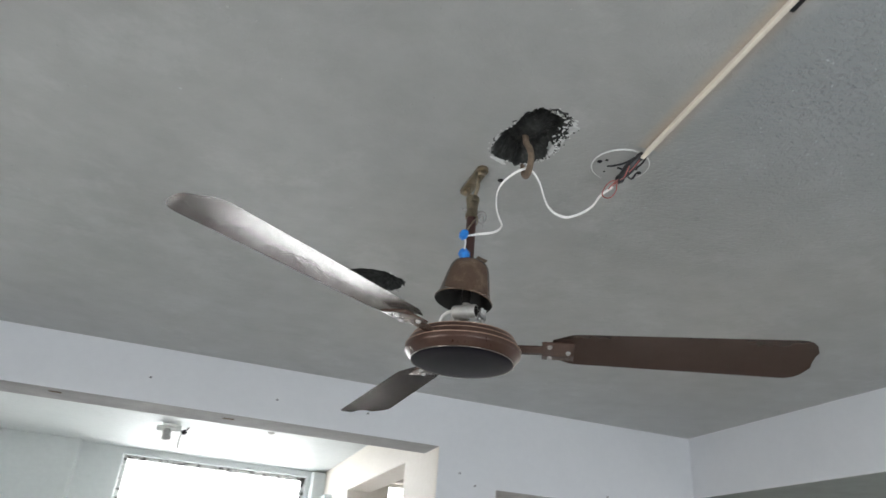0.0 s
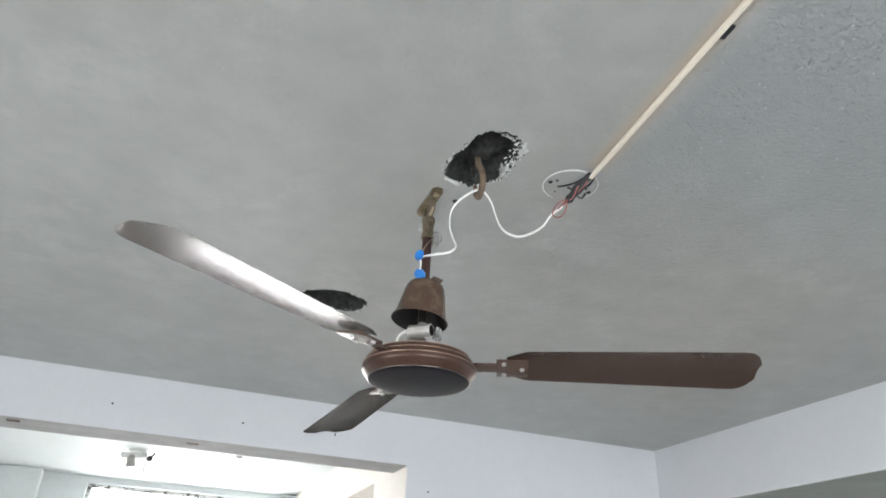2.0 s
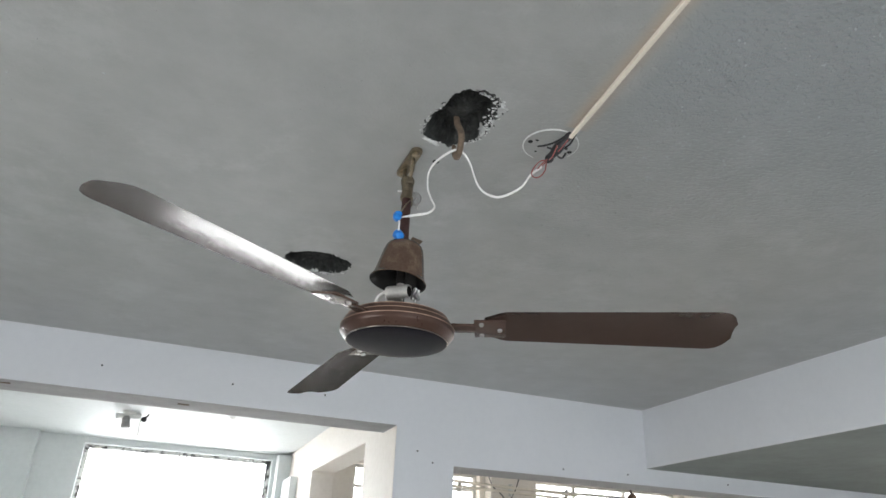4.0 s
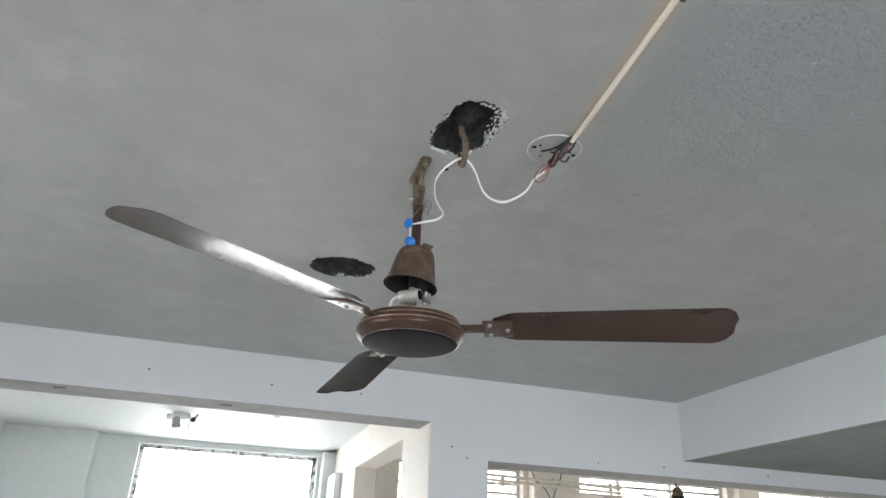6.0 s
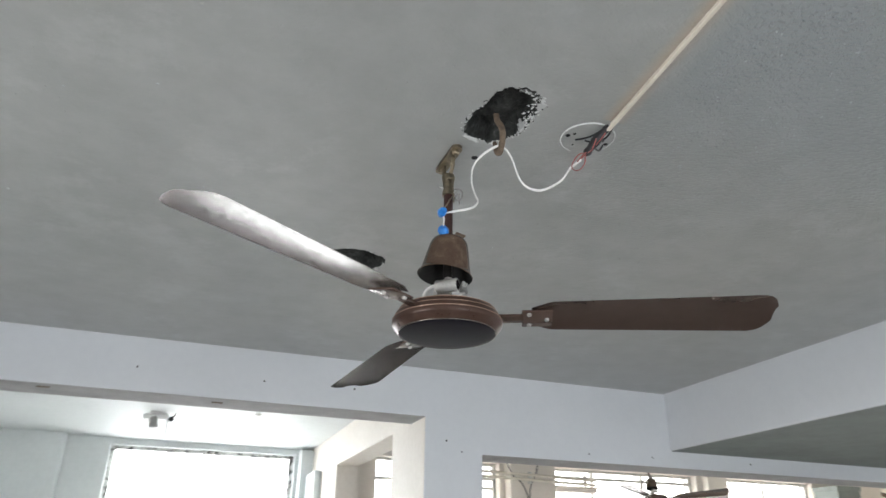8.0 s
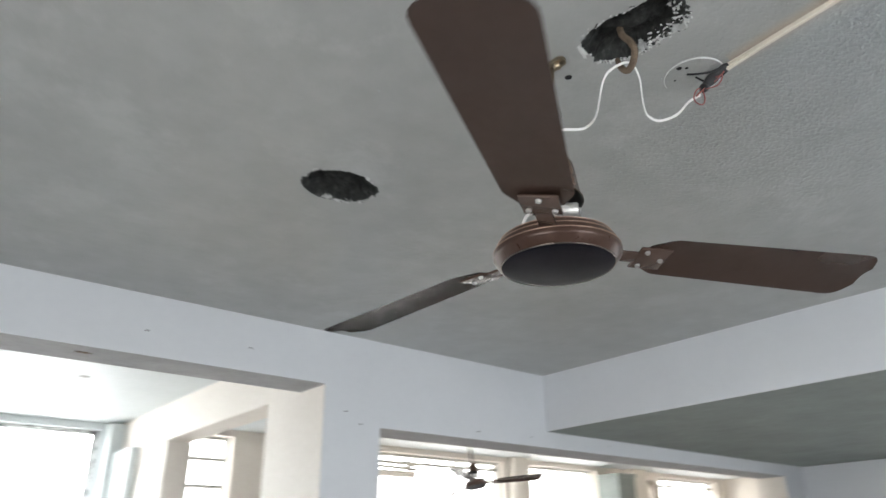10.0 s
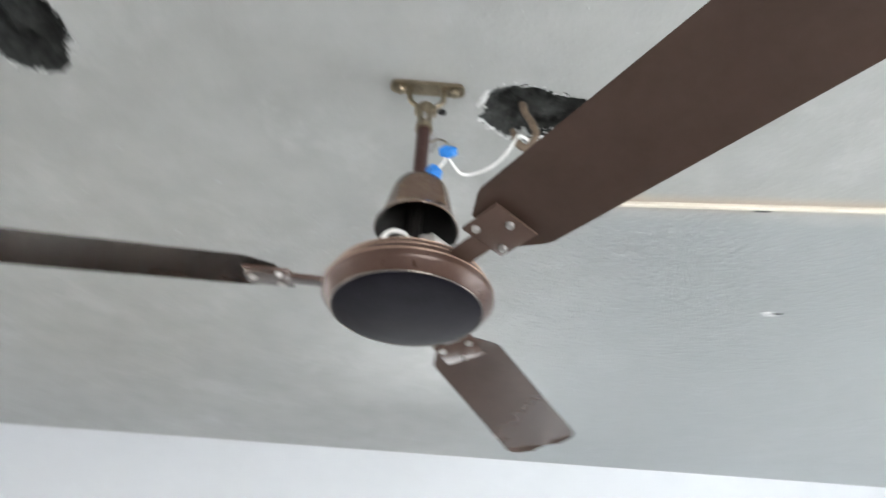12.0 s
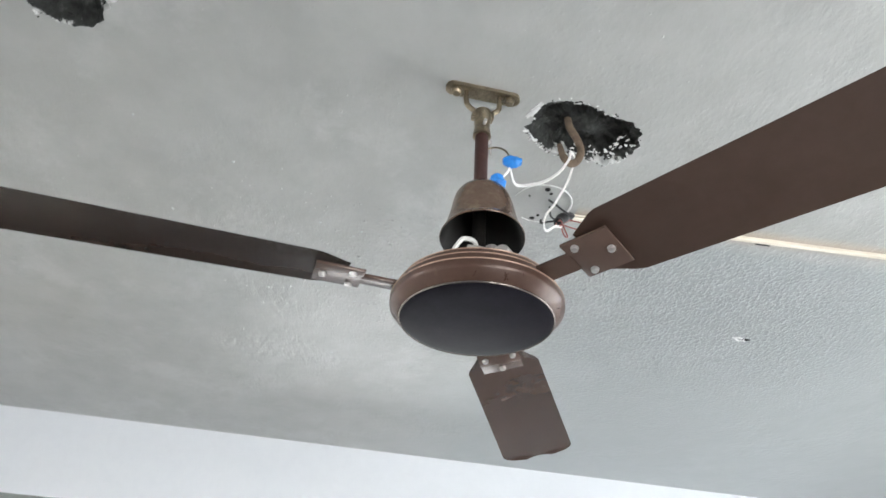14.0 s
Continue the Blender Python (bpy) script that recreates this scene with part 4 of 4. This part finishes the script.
# Crumbs of white plaster and dark flecks round the broken edges.
for name, mat, seed, count, reach, label in (("plaster_crumbs", CHIP, 11, 240, 0.008, "white plaster flakes round the broken holes in the ceiling"),
                                             ("dark_flecks", DARK, 12, 80, 0.008, "dark crumbs and flecks round the broken holes in the ceiling")):
    rng = random.Random(seed)
    verts, faces = [], []
    for h, share in zip(HOLES, (0.8, 0.2)):
        edge = ragged(**h)
        for k in range(int(count * share)):
            ex, ey = edge[rng.randrange(len(edge))]
            if noise.noise((ex * 22, ey * 22, seed * 1.3)) < -0.12:
                continue
            if mat is CHIP and ex < h["cx"] + 0.012 and ey > h["cy"] - 0.06 and rng.random() < 0.85:
                continue
            far = 1.0 + abs(rng.gauss(0, 1)) * reach * 0.6 / math.hypot(ex - h["cx"], ey - h["cy"])
            deep = 0.0
            if ey - h["cy"] < -0.02 + 0.6 * (ex - h["cx"]) and rng.random() < 0.75:
                far = rng.uniform(0.74, 1.0)
                deep = 0.07 * (1 - far)
            x, y = h["cx"] + (ex - h["cx"]) * far, h["cy"] + (ey - h["cy"]) * far
            r, spin = rng.uniform(0.0010, 0.0034), rng.uniform(0, 6.28)
            n0 = len(verts)
            for q in range(6):
                a = q * math.pi / 3
                u, w = r * math.cos(a) * rng.uniform(0.9, 2.0), r * math.sin(a) * rng.uniform(0.5, 1.1)
                verts.append((x + u * math.cos(spin) - w * math.sin(spin), y + u * math.sin(spin) + w * math.cos(spin), C + 0.0004 + deep))
            verts.append((x, y, C - 0.0022 + deep))
            faces += [(n0 + q, n0 + (q + 1) % 6, n0 + 6) for q in range(6)]
    me = bpy.data.meshes.new(name)
    me.from_pydata(verts, [], faces)
    me.materials.append(HOLEM if mat is DARK else mat)
    tagged(new(name, me), label, "plaster crumbs", kind="stuff")

# White flap of skim plaster left at the broken edge nearest the fan's plate.
b = bmesh.new()
lathe(b, [(0.0, -0.0032), (0.006, -0.0030), (0.010, -0.0022), (0.0125, -0.0008), (0.014, 0.0006)], 26)
for v in b.verts:
    k = 1 + 0.8 * noise.noise(v.co * 330)
    v.co.x *= 1.5 * k
    v.co.y *= 0.34 * k
    v.co.z *= 0.6
flap = thing("plaster_flap", b, CHIP, "loose white flap of skim plaster at the hole's edge", "plaster chip", smooth=40)
flap.matrix_basis = Matrix.Translation((0.015, -0.089, C)) @ pose(0, 0, 0, 0, 0, 20)

# Screw plugs in the front wall's band.
b = bmesh.new()
lathe(b, [(0.0, 0.0025), (0.0020, 0.0022), (0.0034, 0.0010), (0.0040, 0.0)], 12, m=pose(0, 0, 0, 90, 0, 0))
plug = mesh_of("wall_plug", b, HOLEM, 40)
for x, zz in ((-0.642, 2.631), (-0.155, 2.622), (0.223, 2.625), (0.648, 2.438), (0.720, 2.395), (1.366, 2.425), (1.720, 2.431), (2.324, 2.433)):
    ob = tagged(new("wall_plug", plug), "dark screw plug in the white wall", "wall plug", "wall plugs")
    ob.matrix_basis = Matrix.Translation((x, FY, zz))
b = bmesh.new()
box(b, (-0.022, -0.006, -0.003), (0.022, 0.006, 0.0), 0.001)
plate = mesh_of("latch_plate", b, RUST)
for x, y in ((-0.955, 1.730), (-0.324, 1.752)):
    ob = tagged(new("latch_plate", plate), "small rusty latch plate under the lintel", "latch plate", "latch plates")
    ob.matrix_basis = Matrix.Translation((x, y, 2.535))

# ---- back room ----
lamp = holder("lamp_holder", (-0.585, 3.24, C), "white twin lamp holder hanging loose from the back room ceiling", "lamp holder")
b = bmesh.new()
lathe(b, [(0.0, -0.012), (0.026, -0.012), (0.034, -0.008), (0.036, 0.0)], 24)
part("base", b, WHITEP, lamp, "", 40)
b = bmesh.new()
lathe(b, [(0.0, 0.070), (0.012, 0.069), (0.017, 0.062), (0.018, 0.020), (0.014, 0.010), (0.014, -0.030), (0.017, -0.040), (0.018, -0.062), (0.010, -0.068), (0.0, -0.068)], 20, m=Matrix.Translation((0.0, 0, -0.024)) @ pose(0, 0, 0, 0, 84, 12))
part("arm", b, WHITEP, lamp, "white angled double arm", 40)
b = bmesh.new()
lathe(b, [(0.0, 0.0), (0.020, 0.0), (0.023, -0.010), (0.022, -0.040), (0.026, -0.046), (0.025, -0.064), (0.018, -0.068), (0.0, -0.066)], 20, m=Matrix.Translation((-0.012, 0, -0.026)) @ pose(0, 0, 0, 0, -8, 0))
part("socket", b, STEEL, lamp, "grey bulb socket", 40)
b = bmesh.new()
lathe(b, [(0.0, 0.014), (0.012, 0.010), (0.017, 0.0), (0.014, -0.010), (0.006, -0.016), (0.0, -0.017)], 16, m=Matrix.Translation((0.086, -0.006, -0.034)))
tube(b, spline([(0.086, -0.006, -0.024), (0.100, -0.004, -0.018), (0.106, 0.0, -0.004), (0.104, 0.004, 0.006)], 6), 0.004, 8)
part("loose_wire", b, BLKW, lamp, "dark taped wire knot", 60)
b = bmesh.new()
tube(b, spline([(0.070, 0.0, -0.040), (0.068, 0.004, -0.080), (0.072, 0.0, -0.130)], 6), 0.0035, 8)
part("hanging_lead", b, WIRE, lamp, "thin pale hanging lead", 60)
b = bmesh.new()
lathe(b, [(0.0, -0.014), (0.008, -0.013), (0.018, -0.006), (0.022, 0.0)], 16)
knob = thing("ceiling_rose", b, WHITEP, "small white ceiling rose in the back room", "ceiling rose", smooth=40)
knob.matrix_basis = Matrix.Translation((-0.02, 3.05, C))

# ---- side room ----
second = copy_thing(first_fan, Matrix.Translation((3.40, 4.00, C + 0.09)) @ Matrix.Rotation(radians(12), 4, Vector((-1.0, -0.03, 0))) @ pose(0, 0, 0, 0, 0, -2))
tagged(second, "dark ceiling fan against the bright side room windows")

rail = holder("curtain_rod", (2.45, SIDE_Y - 0.17, 2.660), "pair of pale tubes on brackets across the side room windows", "curtain rod")
for drop in (0.022, -0.018):
    b = bmesh.new()
    rod(b, (-0.62, 0, drop + 0.016), (0.72, 0, drop - 0.016), 0.012, 12)
    part("pole", b, CASE, rail, "", 40)
for x, deep in ((-0.42, 0.17), (0.06, 0.05), (0.62, 0.17)):
    b = bmesh.new()
    box(b, (x - 0.012, 0.008, -0.020), (x + 0.012, deep, -0.008), 0.002)
    box(b, (x - 0.018, 0.006, -0.05), (x + 0.018, 0.014, 0.05), 0.002)
    part("bracket", b, FRAMEP, rail)

b = bmesh.new()
box(b, (2.80, SIDE_Y - 0.05, 2.575), (3.26, SIDE_Y + 0.06, 2.615), 0.004)
box(b, (2.80, SIDE_Y - 0.055, 2.610), (3.28, SIDE_Y + 0.06, 2.622), 0.003)
thing("pelmet_board", b, WARM, "stained cream pelmet board across a window corner", "pelmet")
b = bmesh.new()
box(b, (5.96, SIDE_Y - 0.30, 0.0), (6.27, SIDE_Y, 2.73), 0.006)
box(b, (5.95, SIDE_Y - 0.31, 2.70), (6.28, SIDE_Y, 2.745), 0.004)
thing("tall_cupboard", b, SOFFIT, "tall grey cupboard against the bright window wall", "cupboard")
b = bmesh.new()
tube(b, [Vector((6.95 + 0.125 * math.cos(q * math.pi / 16), SIDE_Y - 0.012, 2.60 + 0.125 * math.sin(q * math.pi / 16))) for q in range(17)], 0.022, 8)
rod(b, (6.825, SIDE_Y - 0.012, 1.6), (6.825, SIDE_Y - 0.012, 2.60), 0.022, 8)
rod(b, (7.075, SIDE_Y - 0.012, 1.6), (7.075, SIDE_Y - 0.012, 2.60), 0.022, 8)
thing("arch_trim", b, RUST, "brown wooden arch trim round a narrow window", "arch trim", smooth=50)

for pts in ([(2.30, SIDE_Y - 0.124, 2.80), (2.36, SIDE_Y - 0.126, 2.68), (2.46, SIDE_Y - 0.125, 2.60), (2.52, SIDE_Y - 0.126, 2.42), (2.50, SIDE_Y - 0.125, 2.2)],
            [(2.62, SIDE_Y - 0.124, 2.80), (2.58, SIDE_Y - 0.126, 2.68), (2.53, SIDE_Y - 0.125, 2.58), (2.515, SIDE_Y - 0.126, 2.4)]):
    b = bmesh.new()
    tube(b, spline(pts, 6), 0.0045, 6)
    thing("wall_cable", b, BLKW, "dark cable stapled to the cream wall", "cable", "wall cables", smooth=60)
